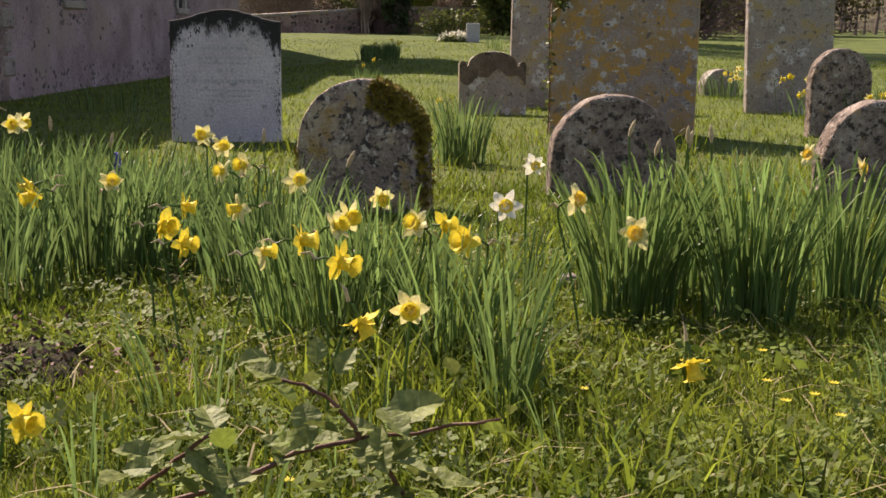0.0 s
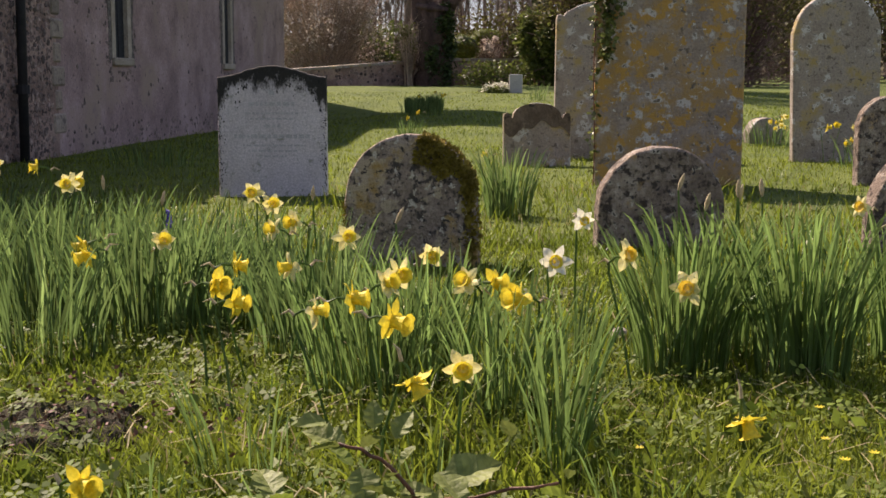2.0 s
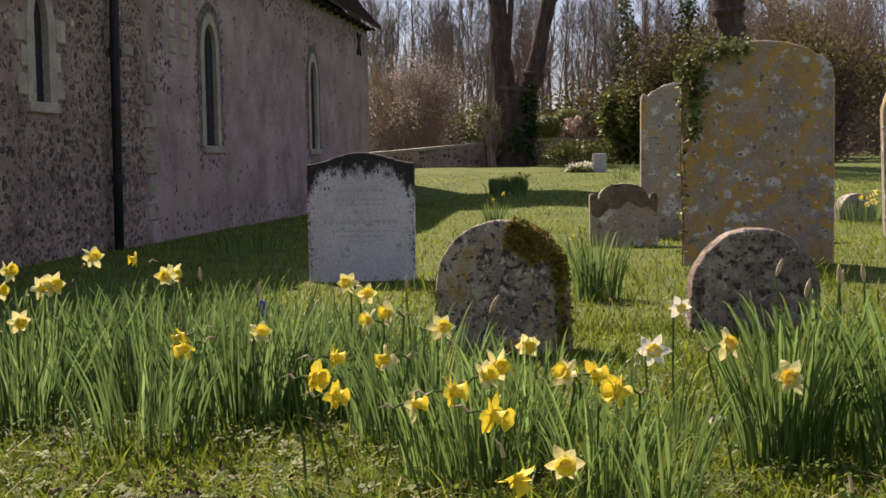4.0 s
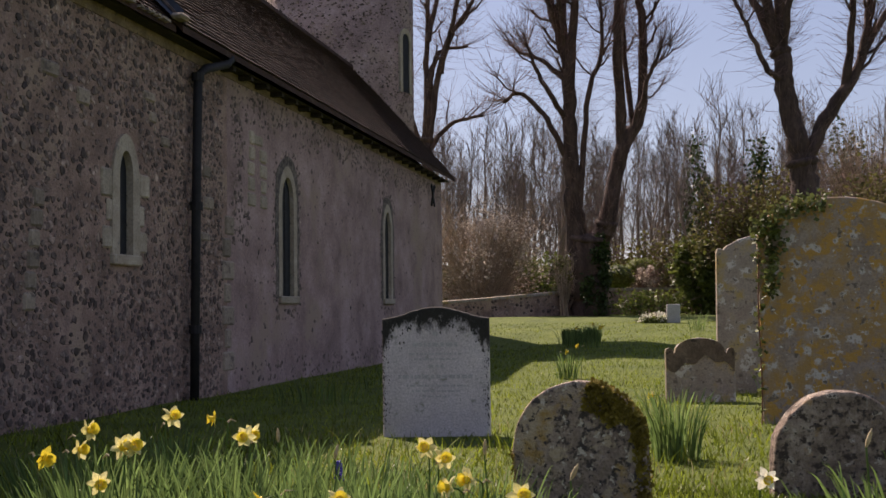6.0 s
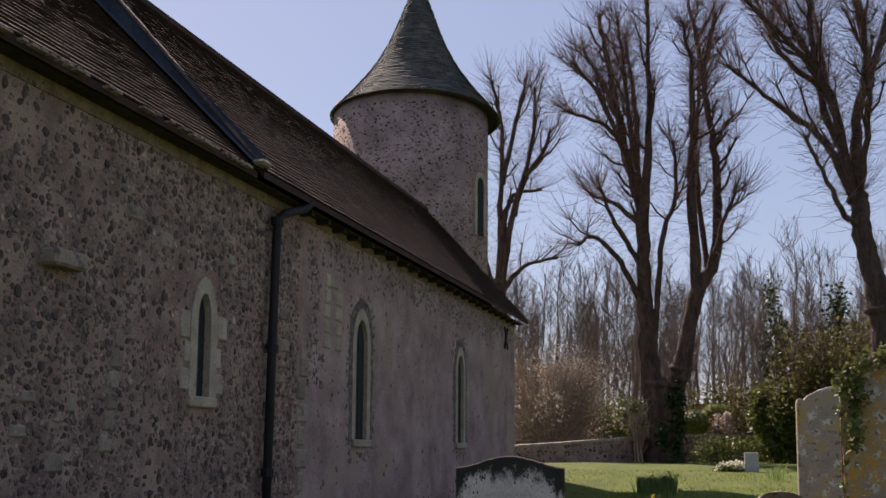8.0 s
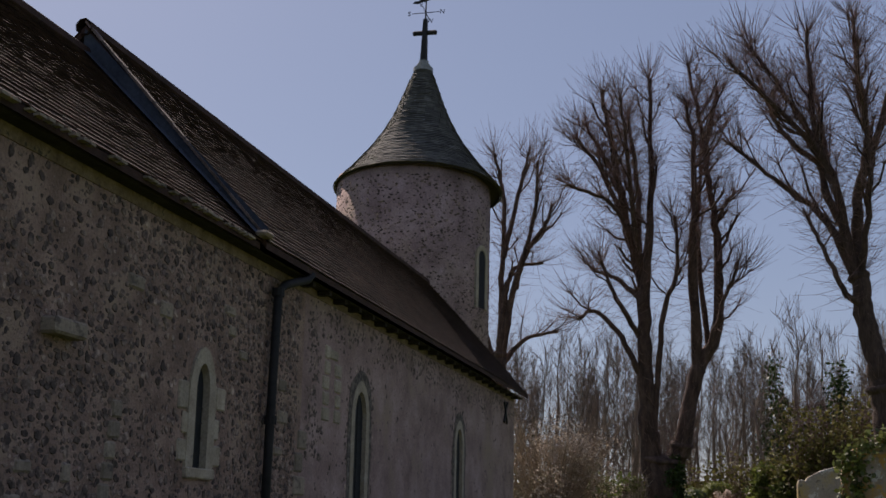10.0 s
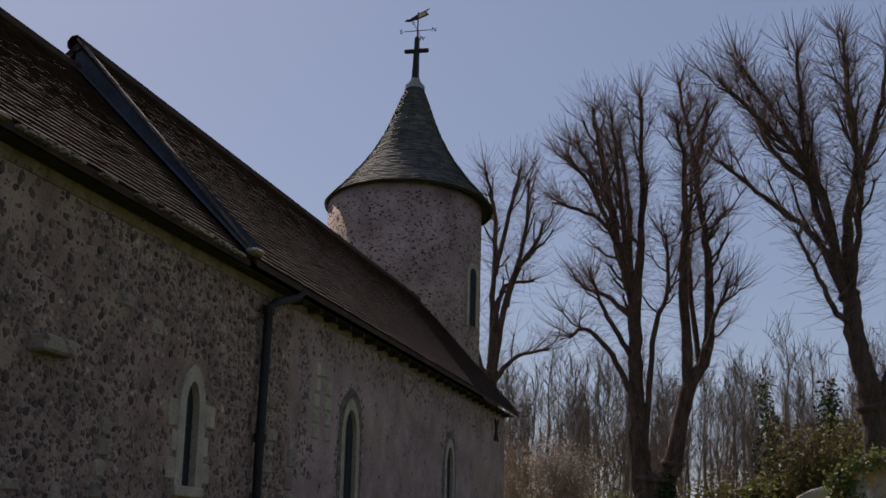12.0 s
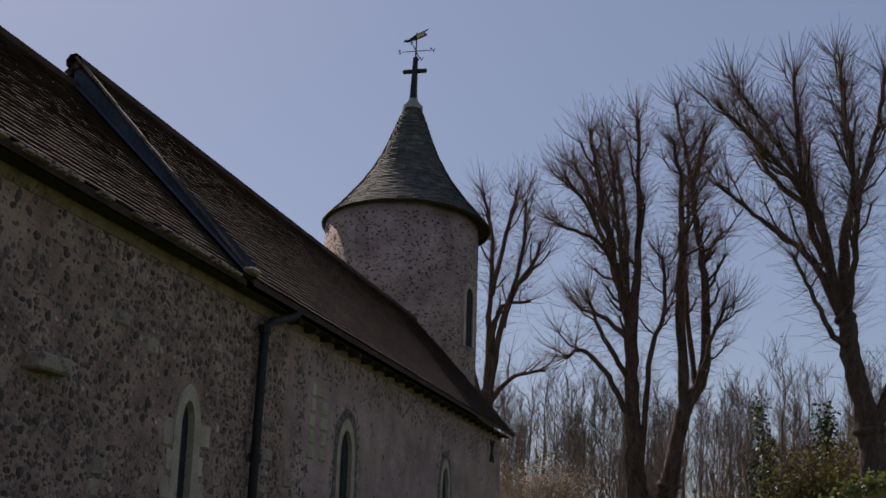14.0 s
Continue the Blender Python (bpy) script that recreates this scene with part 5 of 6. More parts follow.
def leaf_clump(label, x, y, n, spread, height, seed, lean=0.38, single=False):
    """Strap leaves that rise from one patch and arch outwards."""
    rng = random.Random(seed)
    z = ground_z(x, y)
    ob = thing("daffodil_clump", pose(x, y, z), label, "daffodil leaves", "daffodil clumps")
    V, F = [], []
    for _ in range(int(n * 1.6)):
        a, r = rng.uniform(0, 6.28), spread * rng.random() ** 0.6
        fx, fy = math.cos(a) * r, math.sin(a) * r * 0.8
        h = height * rng.uniform(0.6, 1.12)
        b = a + rng.gauss(0, 0.6)
        bow = (r / spread) * lean * 0.8 + rng.uniform(0, 0.12)
        if single:
            o = new("leaf", LEAVES[min(23, max(0, int(24 * ((max(bow, 0.05) - 0.05) / 0.35) ** 0.77 + rng.uniform(-2, 2))))])
            o.parent = ob
            o.matrix_local = pose(fx, fy, -0.01, 0, 0, math.degrees(b)) @ Matrix.Diagonal((h, h, h, 1))
            continue
        v, f = leaf_shape(rng, h, bow * h, rng.uniform(0.0032, 0.0056), 0.3 if rng.random() < 0.1 else 0.0)
        q, c, s_ = len(V), math.cos(b), math.sin(b)
        V += [(fx + c * px - s_ * py, fy + s_ * px + c * py, pz) for px, py, pz in v]
        F += [tuple(q + m for m in g) for g in f]
    if V:
        tagged(part("leaves", (V, F), DAFF, ob), kind="stuff")
    return ob


CL = "dense clump of tall blue-green daffodil leaves in the grass"
for i, (x, y, n, sp, h) in enumerate([(1.08, 3.5, 120, 0.14, 0.44), (1.42, 3.42, 125, 0.14, 0.46), (1.3, 3.75, 80, 0.18, 0.45), (1.75, 3.6, 90, 0.14, 0.45),
                                      (0.2, 3.35, 130, 0.19, 0.34), (0.06, 3.9, 120, 0.22, 0.36), (0.36, 3.6, 110, 0.18, 0.37), (0.5, 3.05, 70, 0.13, 0.36), (0.55, 2.6, 34, 0.06, 0.36), (0.75, 3.4, 24, 0.08, 0.3),
                                      (-0.55, 4.3, 150, 0.26, 0.38), (-0.92, 4.6, 150, 0.26, 0.4), (-0.3, 4.4, 120, 0.24, 0.36), (-0.9, 5.4, 120, 0.3, 0.36), (-0.08, 4.7, 110, 0.26, 0.34), (-1.35, 4.9, 150, 0.3, 0.38), (-1.3, 4.3, 90, 0.22, 0.36), (-0.4, 5.2, 90, 0.3, 0.32), (-1.8, 5.6, 110, 0.3, 0.36), (-1.6, 6.6, 80, 0.35, 0.3), (-0.8, 3.9, 60, 0.2, 0.34), (-0.75, 6.6, 50, 0.3, 0.26),
                                      (0.02, 1.95, 7, 0.05, 0.3), (-0.25, 2.1, 9, 0.08, 0.24), (0.62, 2.2, 8, 0.08, 0.2), (-0.1, 2.6, 14, 0.12, 0.24), (1.5, 2.6, 10, 0.12, 0.18), (0.25, 2.25, 12, 0.1, 0.2), (1.19, 7.75, 90, 0.17, 0.42), (4.9, 9.9, 60, 0.2, 0.4), (5.2, 10.1, 60, 0.2, 0.4), (5.3, 11.8, 40, 0.25, 0.3), (5.9, 16.0, 60, 0.4, 0.35), (2.0, 22.3, 40, 0.2, 0.32), (1.7, 22.9, 30, 0.2, 0.3), (3.1, 13.2, 40, 0.2, 0.28), (4.6, 26.5, 30, 0.2, 0.4), (-1.6, 12.6, 50, 0.5, 0.24), (-0.9, 15.0, 40, 0.5, 0.22)]):
    leaf_clump(CL, x, y, n, sp, h, 100 + i, single=y < 3.8)


for i, x in enumerate((1.8, 2.02, 2.25)):
    leaf_clump("short thick clump of dark green leaves on the far lawn", x, 24.0 + 0.05 * i, 260, 0.15, 0.29, 180 + i, 0.12)


def petal_mesh(seed):
    """Six pointed, slightly twisted petals round the origin, swept unevenly towards +z."""
    rng = random.Random(seed)
    bm = bmesh.new()
    for k in range(6):
        a = k * math.pi / 3 + rng.uniform(-0.08, 0.08)
        rot = Matrix.Rotation(a, 3, "Z") @ Matrix.Rotation(rng.uniform(-0.55, 0.15), 3, "Y") @ Matrix.Rotation(rng.uniform(-0.5, 0.5), 3, "X")
        off = 0.0012 * (k % 2)
        L, W, curl = 0.041 * rng.uniform(0.88, 1.1), 0.0125 * rng.uniform(0.85, 1.1), rng.uniform(-0.008, 0.004)
        left, mid, right = [], [], []
        for t, w in ((0.1, 0.3), (0.35, 0.95), (0.6, 0.95), (0.82, 0.55)):
            z = curl * t * t + off
            left.append(bm.verts.new(rot @ Vector((L * t, W * w, z + 0.002))))
            mid.append(bm.verts.new(rot @ Vector((L * t, 0, z + 0.0045 * w))))
            right.append(bm.verts.new(rot @ Vector((L * t, -W * w, z + 0.001))))
        tip = bm.verts.new(rot @ Vector((L, 0, curl * 1.3 + off)))
        for i in range(3):
            bm.faces.new((left[i], left[i + 1], mid[i + 1], mid[i])), bm.faces.new((mid[i], mid[i + 1], right[i + 1], right[i]))
        bm.faces.new((left[3], tip, mid[3])), bm.faces.new((mid[3], tip, right[3]))
    return bm


def cup_mesh(length, r0, r1, seed):
    rng = random.Random(seed)
    bm = bmesh.new()
    n, prev = 14, None
    for z, r in ((0, r0), (length * 0.6, r0 * 1.15), (length * 0.9, r1), (length, r1 * 1.32)):
        cur = [bm.verts.new((math.cos(2 * math.pi * k / n) * r * (1 + (0.12 if z == length and k % 2 else 0)), math.sin(2 * math.pi * k / n) * r, z + (rng.uniform(-0.002, 0.002) if z == length else 0))) for k in range(n)]
        if prev:
            for k in range(n):
                bm.faces.new((prev[k], prev[(k + 1) % n], cur[(k + 1) % n], cur[k]))
        else:
            bm.faces.new(cur)
        prev = cur
    return bm


FLOWER = [("daffodil with pale yellow petals and golden trumpet", PETAL, GOLD, 0.030, 0.010, 0.014), ("nodding golden yellow daffodil seen from the side", GOLD, GOLD, 0.034, 0.011, 0.016),
          ("drooping golden daffodil on a bent stem", GOLD, GOLD, 0.036, 0.011, 0.017), ("cream narcissus with an orange-yellow cup", PETAL, ORANGE, 0.016, 0.010, 0.013), ("white narcissus with a small yellow cup", CREAM, GOLD, 0.014, 0.009, 0.012)]


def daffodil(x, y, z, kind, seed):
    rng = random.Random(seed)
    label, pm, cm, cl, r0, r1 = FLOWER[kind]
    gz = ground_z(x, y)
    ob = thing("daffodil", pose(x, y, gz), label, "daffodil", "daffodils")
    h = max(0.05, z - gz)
    # face: towards the viewer's side and the light, nodding
    yaw = rng.uniform(-75, 75)
    nod = {0: rng.uniform(65, 100), 1: rng.uniform(85, 115), 2: rng.uniform(140, 165), 3: rng.uniform(65, 85), 4: rng.uniform(70, 110)}[kind]
    if kind == 1:
        yaw = rng.choice((-1, 1)) * rng.uniform(50, 95)
    m = pose(0, 0, h, 0, 0, yaw) @ pose(0, 0, 0, nod, 0, 0)
    k = rng.uniform(0.95, 1.3) * (0.72 if y < 2.2 else 1.0)
    m = m @ Matrix.Diagonal((k, k, k, 1))
    pe = part("petals", petal_mesh(seed), pm, ob)
    pe.matrix_local = m
    cu = part("trumpet", cup_mesh(cl, r0, r1, seed), cm, ob)
    cu.matrix_local = m
    back = m.to_3x3() @ Vector((0, 0, -1))
    acc = ([], [])
    foot = Vector((rng.gauss(0, 0.04), rng.gauss(0.03, 0.04), -0.02))
    neck = Vector((0, 0, h)) + back * 0.028
    bend = neck + back * 0.02 + Vector((0, 0, -0.012))
    tube(acc, [foot, foot.lerp(bend, 0.5) + Vector((rng.gauss(0, 0.01), 0, 0)), bend - Vector((0, 0, 0.03)), bend, neck, Vector((0, 0, h)) + back * 0.002], [0.0038, 0.0036, 0.0034, 0.0032, 0.0035, 0.005], 6)
    part("stem", acc, DAFF, ob)
    acc = ([], [])
    tube(acc, [bend, bend + Vector((0, 0, 0.012)) + back * 0.012, bend + back * 0.035 + Vector((0, 0, 0.002))], [0.005, 0.004, 0.0012], 5)
    part("sheath", acc, PAPER, ob, "papery brown sheath")


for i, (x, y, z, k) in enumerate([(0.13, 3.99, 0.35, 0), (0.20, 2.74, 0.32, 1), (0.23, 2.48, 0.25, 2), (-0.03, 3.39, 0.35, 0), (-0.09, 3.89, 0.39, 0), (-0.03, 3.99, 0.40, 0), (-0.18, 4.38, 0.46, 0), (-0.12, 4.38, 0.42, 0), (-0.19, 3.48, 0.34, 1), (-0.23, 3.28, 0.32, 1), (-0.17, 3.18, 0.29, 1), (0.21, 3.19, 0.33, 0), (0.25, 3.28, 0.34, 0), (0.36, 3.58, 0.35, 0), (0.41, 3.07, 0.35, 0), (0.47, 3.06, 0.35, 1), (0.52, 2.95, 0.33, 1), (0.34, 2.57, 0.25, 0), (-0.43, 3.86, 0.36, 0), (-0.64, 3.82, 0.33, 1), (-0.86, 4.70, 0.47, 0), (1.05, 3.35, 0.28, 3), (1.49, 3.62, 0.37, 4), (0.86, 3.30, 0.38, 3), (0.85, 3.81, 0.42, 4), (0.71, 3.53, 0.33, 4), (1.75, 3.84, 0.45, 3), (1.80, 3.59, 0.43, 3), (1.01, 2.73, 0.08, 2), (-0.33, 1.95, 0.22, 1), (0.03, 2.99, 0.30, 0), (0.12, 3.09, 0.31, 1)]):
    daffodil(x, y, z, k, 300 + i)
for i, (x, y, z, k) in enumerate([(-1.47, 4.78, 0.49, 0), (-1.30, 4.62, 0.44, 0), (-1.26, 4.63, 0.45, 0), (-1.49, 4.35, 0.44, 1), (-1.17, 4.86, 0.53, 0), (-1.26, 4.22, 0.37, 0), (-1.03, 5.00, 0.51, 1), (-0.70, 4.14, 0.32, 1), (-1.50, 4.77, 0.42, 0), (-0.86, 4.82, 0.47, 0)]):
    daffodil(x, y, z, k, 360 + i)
rf = random.Random(77)
for i in range(44):
    cx, cy = rf.choice(((4.95, 9.9), (5.2, 10.1), (5.9, 16.0), (5.6, 15.2), (5.25, 11.8), (2.0, 22.3), (1.2, 7.7)) if i > 1 else ((1.15, 7.7),))
    if cy < 8 and i > 1:
        continue
    x, y = cx + rf.gauss(0, 0.2), cy + rf.gauss(0, 0.2)
    daffodil(x, y, ground_z(x, y) + rf.uniform(0.22, 0.42), rf.choice((0, 1, 1)), 420 + i)


leaf_clump(CL, 1.20, 16.55, 60, 0.14, 0.3, 190)
daffodil(1.17, 16.45, 0.36, 1, 480)
daffodil(1.34, 16.50, 0.43, 1, 481)


def bud(x, y, h, seed):
    rng = random.Random(seed)
    ob = thing("daffodil_bud", pose(x, y, ground_z(x, y)), "pale papery daffodil bud on a green stem", "daffodil", "daffodil buds")
    acc = ([], [])
    t = Vector((rng.gauss(0, 0.02), rng.gauss(0, 0.02), h))
    tube(acc, [Vector((0, 0, -0.02)), t * 0.6, t], [0.004, 0.0036, 0.003], 6)
    part("stem", acc, DAFF, ob)
    acc = ([], [])
    tip = t + Vector((rng.gauss(0.01, 0.015), 0, 0.055))
    tube(acc, [t, t.lerp(tip, 0.35), t.lerp(tip, 0.75), tip], [0.003, 0.008, 0.006, 0.001], 7)
    smooth(part("bud", acc, PAPER, ob))


for i, (x, y, h) in enumerate([(1.27, 3.7, 0.5), (1.33, 3.75, 0.48), (1.38, 3.68, 0.5), (1.18, 3.65, 0.46), (1.2, 3.9, 0.5), (-0.9, 4.9, 0.42), (-0.75, 4.8, 0.44), (0.32, 4.1, 0.38), (0.05, 4.5, 0.42), (-0.5, 4.6, 0.4)]):
    bud(x, y, h, 500 + i)


def celandine(x, y, seed):
    rng = random.Random(seed)
    z = ground_z(x, y)
    ob = thing("celandine", pose(x, y, z), "small star-shaped yellow celandine in the grass", "celandine", "celandines")
    bm = bmesh.new()
    for k in range(8):
        a = k * math.pi / 4
        rot = Matrix.Rotation(a, 3, "Z") @ Matrix.Rotation(-0.25, 3, "Y")
        v = [bm.verts.new(rot @ Vector(c) + Vector((0, 0, 0.075))) for c in ((0.001, 0, 0), (0.008, 0.003, 0.0), (0.014, 0, 0.001), (0.008, -0.003, 0))]
        bm.faces.new(v)
    p = part("petals", bm, GOLD, ob)
    p.matrix_local = pose(0, 0, 0, 0, 0, 0)
    acc = ([], [])
    tube(acc, [Vector((0, 0, -0.01)), Vector((0.004, 0, 0.074))], [0.0014, 0.0012], 4)
    part("stem", acc, BLADE, ob)


for i, (x, y) in enumerate([(1.13, 2.57), (1.11, 2.42), (1.18, 2.31), (1.19, 2.46), (1.22, 2.83), (0.71, 2.54), (0.06, 2.14), (0.08, 2.04), (1.27, 2.54), (1.0, 2.75)]):
    celandine(x, y, 600 + i)


hy = thing("grape_hyacinth", pose(-0.56, 5.14, ground_z(-0.56, 5.14)), "small violet-blue grape hyacinth among daffodil leaves", "flower")
acc = ([], [])
tube(acc, [Vector((0, 0, -0.01)), Vector((0.004, 0, 0.27))], [0.003, 0.0025], 5)
part("stem", acc, DAFF, hy)
rh = random.Random(7)
bm = bmesh.new()
for k in range(34):
    z = 0.25 + 0.075 * k / 34
    rr = 0.017 * (1 - 0.65 * k / 34)
    bmesh.ops.create_icosphere(bm, subdivisions=1, radius=0.0065, matrix=Matrix.Translation((math.cos(k * 2.4) * rr, math.sin(k * 2.4) * rr, z)))
part("flower_head", bm, VIOLET, hy)


# ---------------------------------------------------------------- bramble
def bramble():
    rng = random.Random(91)
    ob = thing("bramble", pose(0.1, 1.74, 0), "arching bramble with dull green toothed leaves and red canes", "bramble")
    canes = [[(-0.34, -0.03, 0.15), (-0.16, 0, 0.165), (-0.01, 0, 0.225), (0.085, 0, 0.245), (0.16, 0, 0.252), (0.28, -0.03, 0.278)],
             [(0.3, 0.02, -0.01), (0.17, 0.01, 0.12), (0.12, 0, 0.2), (0.085, 0, 0.245), (0.03, 0, 0.31), (-0.03, 0, 0.335)],
             [(-0.3, 0.05, -0.01), (-0.25, 0.03, 0.14), (-0.18, 0, 0.22), (-0.12, 0, 0.26)]]
    for c in canes:
        acc = ([], [])
        tube(acc, bend(c, 4, rng, 0.0025), [0.0048 - 0.0028 * i / (4 * len(c)) for i in range(4 * len(c) - 3)], 7)
        smooth(part("cane", acc, CANE, ob))
    def leaf(p, size, yaw, tilt, roll, material=BRAMBLE):
        bm = bmesh.new()
        n = 9
        mid = [bm.verts.new((0, size * i / n, -0.10 * size * (i / n) ** 2)) for i in range(n + 1)]
        for s in (-1, 1):
            edge = []
            for i in range(1, n):
                t = i / n
                w = 0.36 * size * math.sin(math.pi * t ** 0.75) * (1.0 if i % 2 else 0.84)
                edge.append(bm.verts.new((s * w, size * t + (0.02 * size if i % 2 else 0), 0.12 * size * math.sin(math.pi * t) - 0.10 * size * t * t + rng.uniform(-0.035, 0.035) * size)))
            bm.faces.new((mid[0], mid[1], edge[0]))
            for i in range(1, n - 1):
                bm.faces.new((mid[i], mid[i + 1], edge[i], edge[i - 1]))
            bm.faces.new((mid[n - 1], mid[n], edge[-1]))
        o = part("leaf", bm, material, ob)
        o.matrix_local = pose(*p, tilt, roll, yaw)
    for p, s, yaw, tilt, roll in [((0.12, -0.01, 0.275), 0.10, -60, 15, 25), ((0.11, 0, 0.29), 0.075, -150, -20, 0), ((0.1, 0, 0.25), 0.07, 160, -30, 10), ((-0.02, 0, 0.33), 0.07, 60, 20, -20), ((-0.03, 0, 0.33), 0.06, 130, 10, 20), ((0.0, 0, 0.30), 0.07, -170, -40, 0),
                                 ((-0.12, 0, 0.26), 0.075, 20, 20, 0), ((-0.14, 0, 0.25), 0.07, 110, 10, 10), ((-0.16, 0, 0.24), 0.08, -140, -30, 0), ((-0.2, 0, 0.22), 0.07, 80, 20, -20), ((-0.24, 0, 0.2), 0.075, 150, 10, 0), ((-0.26, 0.01, 0.17), 0.08, -120, -20, 10),
                                 ((0.16, 0, 0.18), 0.08, -100, 5, 0), ((0.12, 0.01, 0.17), 0.075, 170, -20, 20), ((0.2, 0.02, 0.16), 0.075, -80, 0, 0), ((-0.02, 0, 0.22), 0.06, 60, 30, 0), ((-0.1, 0, 0.19), 0.06, -60, 0, 0), ((0.02, 0, 0.355), 0.045, 0, 60, 0), ((0.05, 0.0, 0.34), 0.05, -40, 50, 10)]:
        leaf(p, s, yaw, tilt, roll)
    for k in range(95):
        c = rng.choice(canes)
        i = rng.randrange(len(c) - 1)
        q = Vector(c[i]).lerp(Vector(c[i + 1]), rng.random())
        leaf((q.x + rng.gauss(0, 0.03), q.y + rng.gauss(0, 0.04), max(0.03, q.z + rng.gauss(-0.015, 0.04))), rng.uniform(0.028, 0.066), rng.uniform(0, 360), rng.uniform(-50, 60), rng.uniform(-40, 40), YOUNG if k % 4 == 0 else BRAMBLE)


bramble()
rl = random.Random(93)
V, F = [], []
for k in range(9000):                             # rosettes of small round leaves among the grass
    y = 1.4 + 3.6 * rl.random() ** 1.4
    x = rl.uniform(-0.42 * y, 0.55 * y)
    if noise.noise(Vector((x * 2.2, y * 2.2, 3))) < -0.12:
        continue
    z, r = ground_z(x, y) + rl.uniform(0.015, 0.075), rl.uniform(0.006, 0.0135)
    tx, ty, a0 = rl.gauss(0, 0.4), rl.gauss(0, 0.4), rl.uniform(0, 6.28)
    for m in range(3):
        a = a0 + m * 2.094
        q = len(V)
        for da, k2 in ((0, 0.1), (-0.55, 1.0), (-0.25, 1.75), (0.25, 1.75), (0.55, 1.0)):
            dx, dy = math.cos(a + da) * r * k2, math.sin(a + da) * r * k2
            V.append((x + dx, y + dy, z + dx * tx + dy * ty))
        F.append((q, q + 1, q + 2, q + 3, q + 4))
tagged(part("ground_weeds", (V, F), CLOVER), "low three-lobed weed leaves spread through the turf", "weeds", kind="stuff")
pts = []
for k in range(1700):
    x, y = rl.uniform(-0.85, 1.3), rl.uniform(1.5, 3.4)
    if noise.noise(Vector((x * 1.6, y * 1.6, 3))) > 0.02:
        pts.append(Vector((x, y, ground_z(x, y) + rl.uniform(0.01, 0.07))))
tagged(part("ground_weeds", leaf_cloud(pts, 0.026, rl, 1.3), CLOVER), "low pointed weed leaves scattered in the turf", "weeds", kind="stuff")
rl = random.Random(94)
pts = [Vector((rl.gauss(-0.55, 0.22), rl.gauss(3.0, 0.22), rl.uniform(0.01, 0.11))) for k in range(420)]
tagged(part("dead_leaves", leaf_cloud(pts, 0.012, rl, 1.4), CANE), "brown withered leaves and stalks in the grass", "leaf litter", kind="stuff")


# ---------------------------------------------------------------- flints of the church, last
def flint_shape(rng, r, zs=0.8):
    n = 7
    zs *= rng.uniform(0.65, 1.2)
    o = [(math.cos(2 * math.pi * k / n) * r * rng.uniform(0.6, 1.25), math.sin(2 * math.pi * k / n) * r * zs * rng.uniform(0.6, 1.25)) for k in range(n)]
    V = [(x, 0.004, z) for x, z in o] + [(x * 0.8, -0.16 * r, z * 0.8) for x, z in o]
    F = [(i, (i + 1) % n, n + (i + 1) % n, n + i) for i in range(n)] + [tuple(range(n, 2 * n))]
    return V, F


def in_window(x, z):
    return any(abs(x - cx) < w / 2 + s + 0.03 and z0 - 0.15 < z < z1 + s + 0.06 for cx, z0, z1, w, s, pt in WINDOWS)


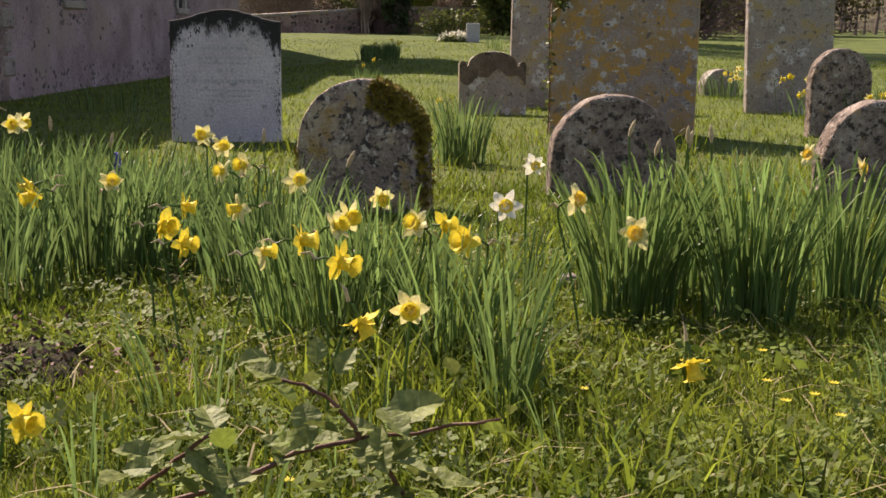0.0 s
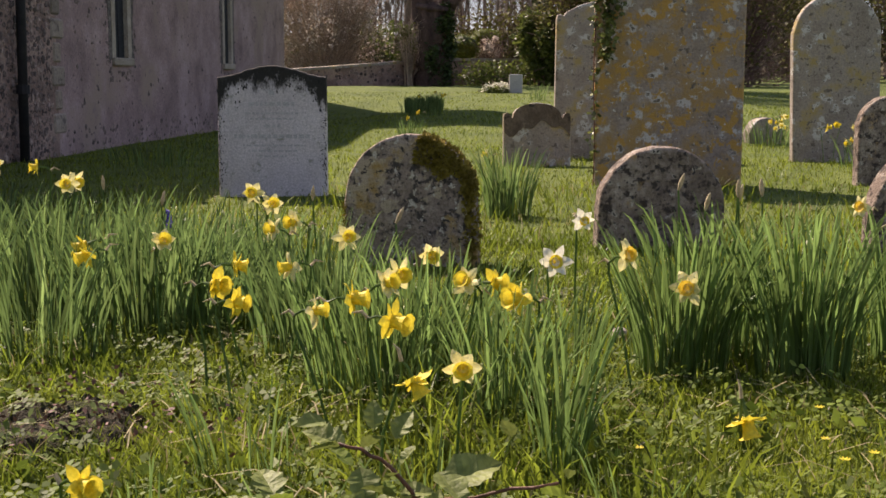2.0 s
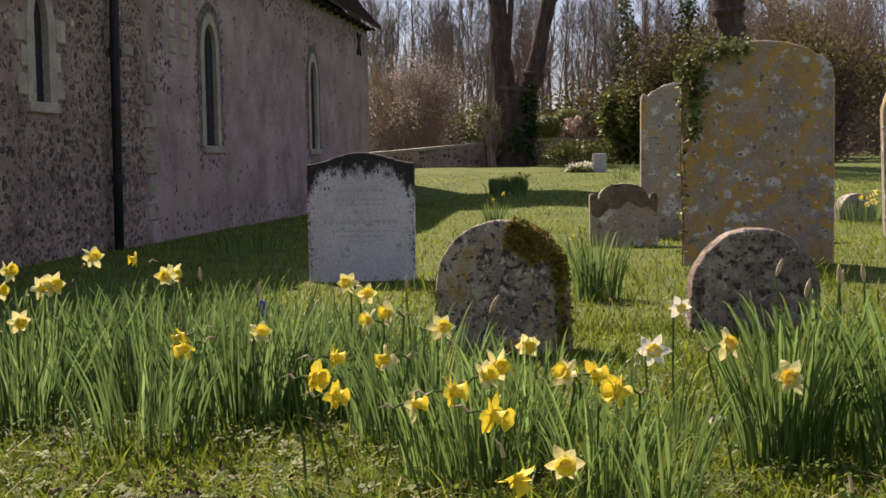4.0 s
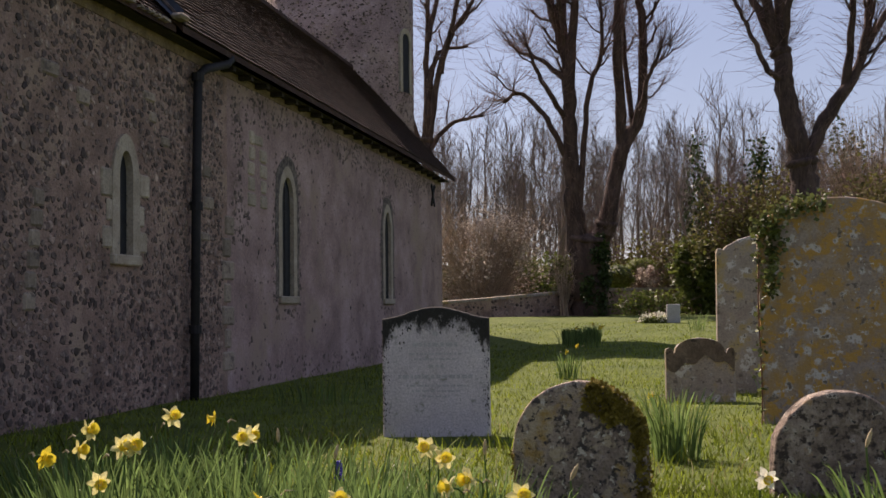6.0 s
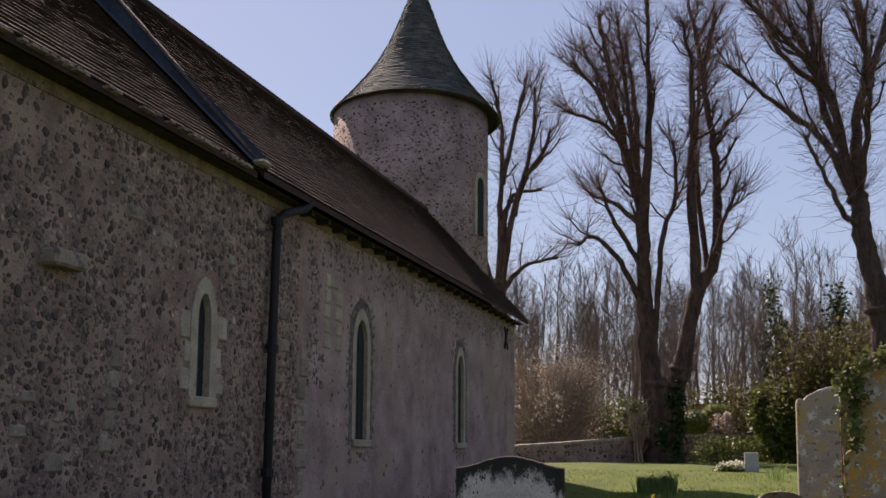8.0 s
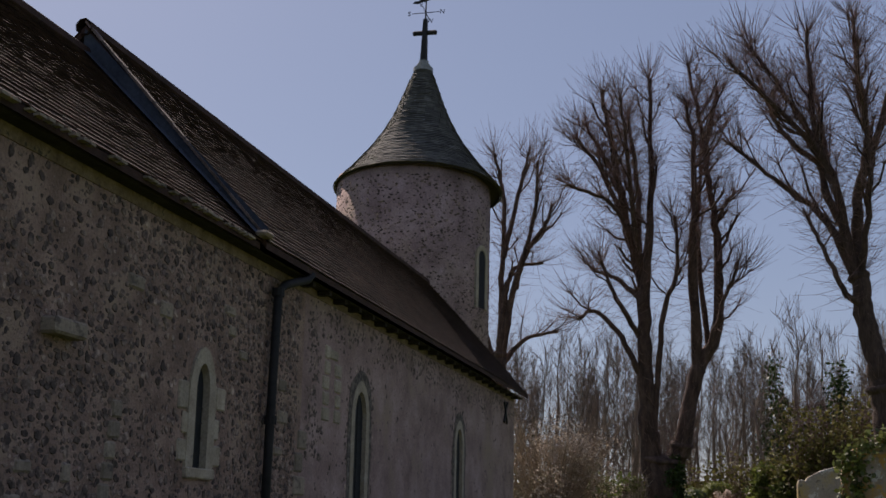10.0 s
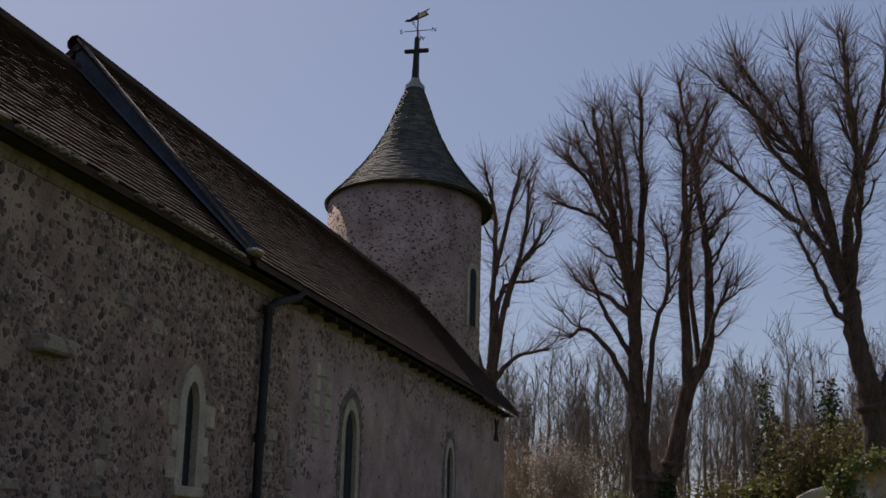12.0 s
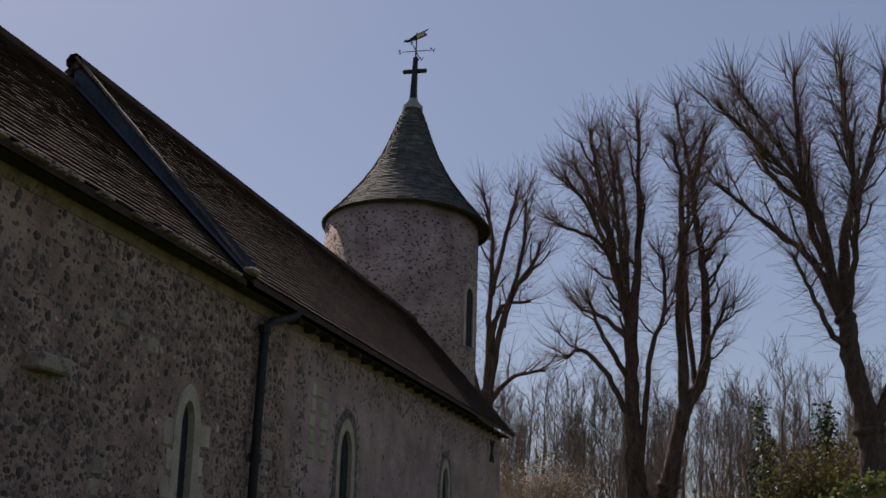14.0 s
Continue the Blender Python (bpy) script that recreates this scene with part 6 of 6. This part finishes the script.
rk = random.Random(71)
shapes = []
for k in range(10):
    me = bpy.data.meshes.new("flint")
    V, F = flint_shape(rk, 0.05)
    me.from_pydata(V, [], F)
    me.materials.append(FLINT_ONE)
    shapes.append(me)
V, F = [], []
singles = 0
for row in range(66):
    z = 0.03 + row * 0.055
    x = S0 + 0.1 + rk.random() * 0.1
    while x < SJ - 0.15:
        r = 0.018 + 0.042 * rk.random() ** 1.4
        px, pz = x + rk.uniform(-0.015, 0.015), z + rk.uniform(-0.03, 0.03)
        x += r * 1.95 + rk.uniform(0, 0.014)
        patch = noise.noise(Vector((px * 0.8, pz * 0.9, 1.5))) + 0.2 * smoothstep(-3.0, -4.2, px) * smoothstep(1.0, 2.2, pz) * (0.7 + noise.noise(Vector((px * 2.2, pz * 2.2, 5))))
        if pz > 3.66 or in_window(px, pz) or rk.random() < 0.03 + max(0, patch) * 0.8:
            continue
        if singles < 290 and -2.9 < px < 0.0 and 1.3 < pz < 2.7:
            o = new("flint", rk.choice(shapes))
            o.parent = flint_wall
            o.matrix_local = pose(px, 0, pz, 0, rk.uniform(0, 360), 0) @ Matrix.Diagonal((r / 0.05, r / 0.05, r / 0.05, 1))
            singles += 1
            continue
        q = len(V)
        v, f = flint_shape(rk, r)
        V += [(px + a, b, pz + c) for a, b, c in v]
        F += [tuple(q + i for i in g) for g in f]
# flints showing through the render of the nave: below the eaves, round the windows and in scars
for k in range(12000):
    px, pz = rk.uniform(SJ + 0.15, S1 - 0.05), rk.uniform(0.05, 3.66)
    near = min(max(abs(px - cx) - w / 2 - s, 0) + max(pz - z1 - s, 0) + max(z0 - pz - 0.1, 0) for cx, z0, z1, w, s, pt in WINDOWS[1:])
    chance = 0.02 + 0.6 * (pz > 3.22 + 0.3 * noise.noise(Vector((px, 0, 3)))) + 0.75 * (near < 0.2) + 0.95 * (px < SJ + 0.55 + 0.5 * noise.noise(Vector((pz * 1.3, 1, 8))) - 0.5 * (pz < 1.7)) + 0.3 * (pz < 0.3) + 0.5 * max(0, noise.noise(Vector((px * 0.6, pz * 0.6, 7))) - 0.25)
    if rk.random() > chance or in_window(px, pz):
        continue
    q = len(V)
    v, f = flint_shape(rk, rk.uniform(0.022, 0.048))
    V += [(px + a, b * 0.6, pz + c) for a, b, c in v]
    F += [tuple(q + i for i in g) for g in f]
tagged(part("flint_facing", (V, F), FLINT, flint_wall), kind="stuff")
V, F = [], []
for k in range(9500):
    a, z, r = rk.uniform(0, 6.28), rk.uniform(3.2, 8.85), rk.uniform(0.016, 0.042)
    if rk.random() < 0.25 + 0.8 * noise.noise(Vector((a * 1.5, z * 0.8, 2))):
        continue
    q = len(V)
    v, f = flint_shape(rk, r, 0.7)
    for x, d, zz in v:
        b = a + x / TR
        V.append((TX + math.cos(b) * (TR - d), TY + math.sin(b) * (TR - d), z + zz))
    F += [tuple(q + i for i in g) for g in f]
tagged(part("flint_facing", (V, F), FLINT, tower), kind="stuff")
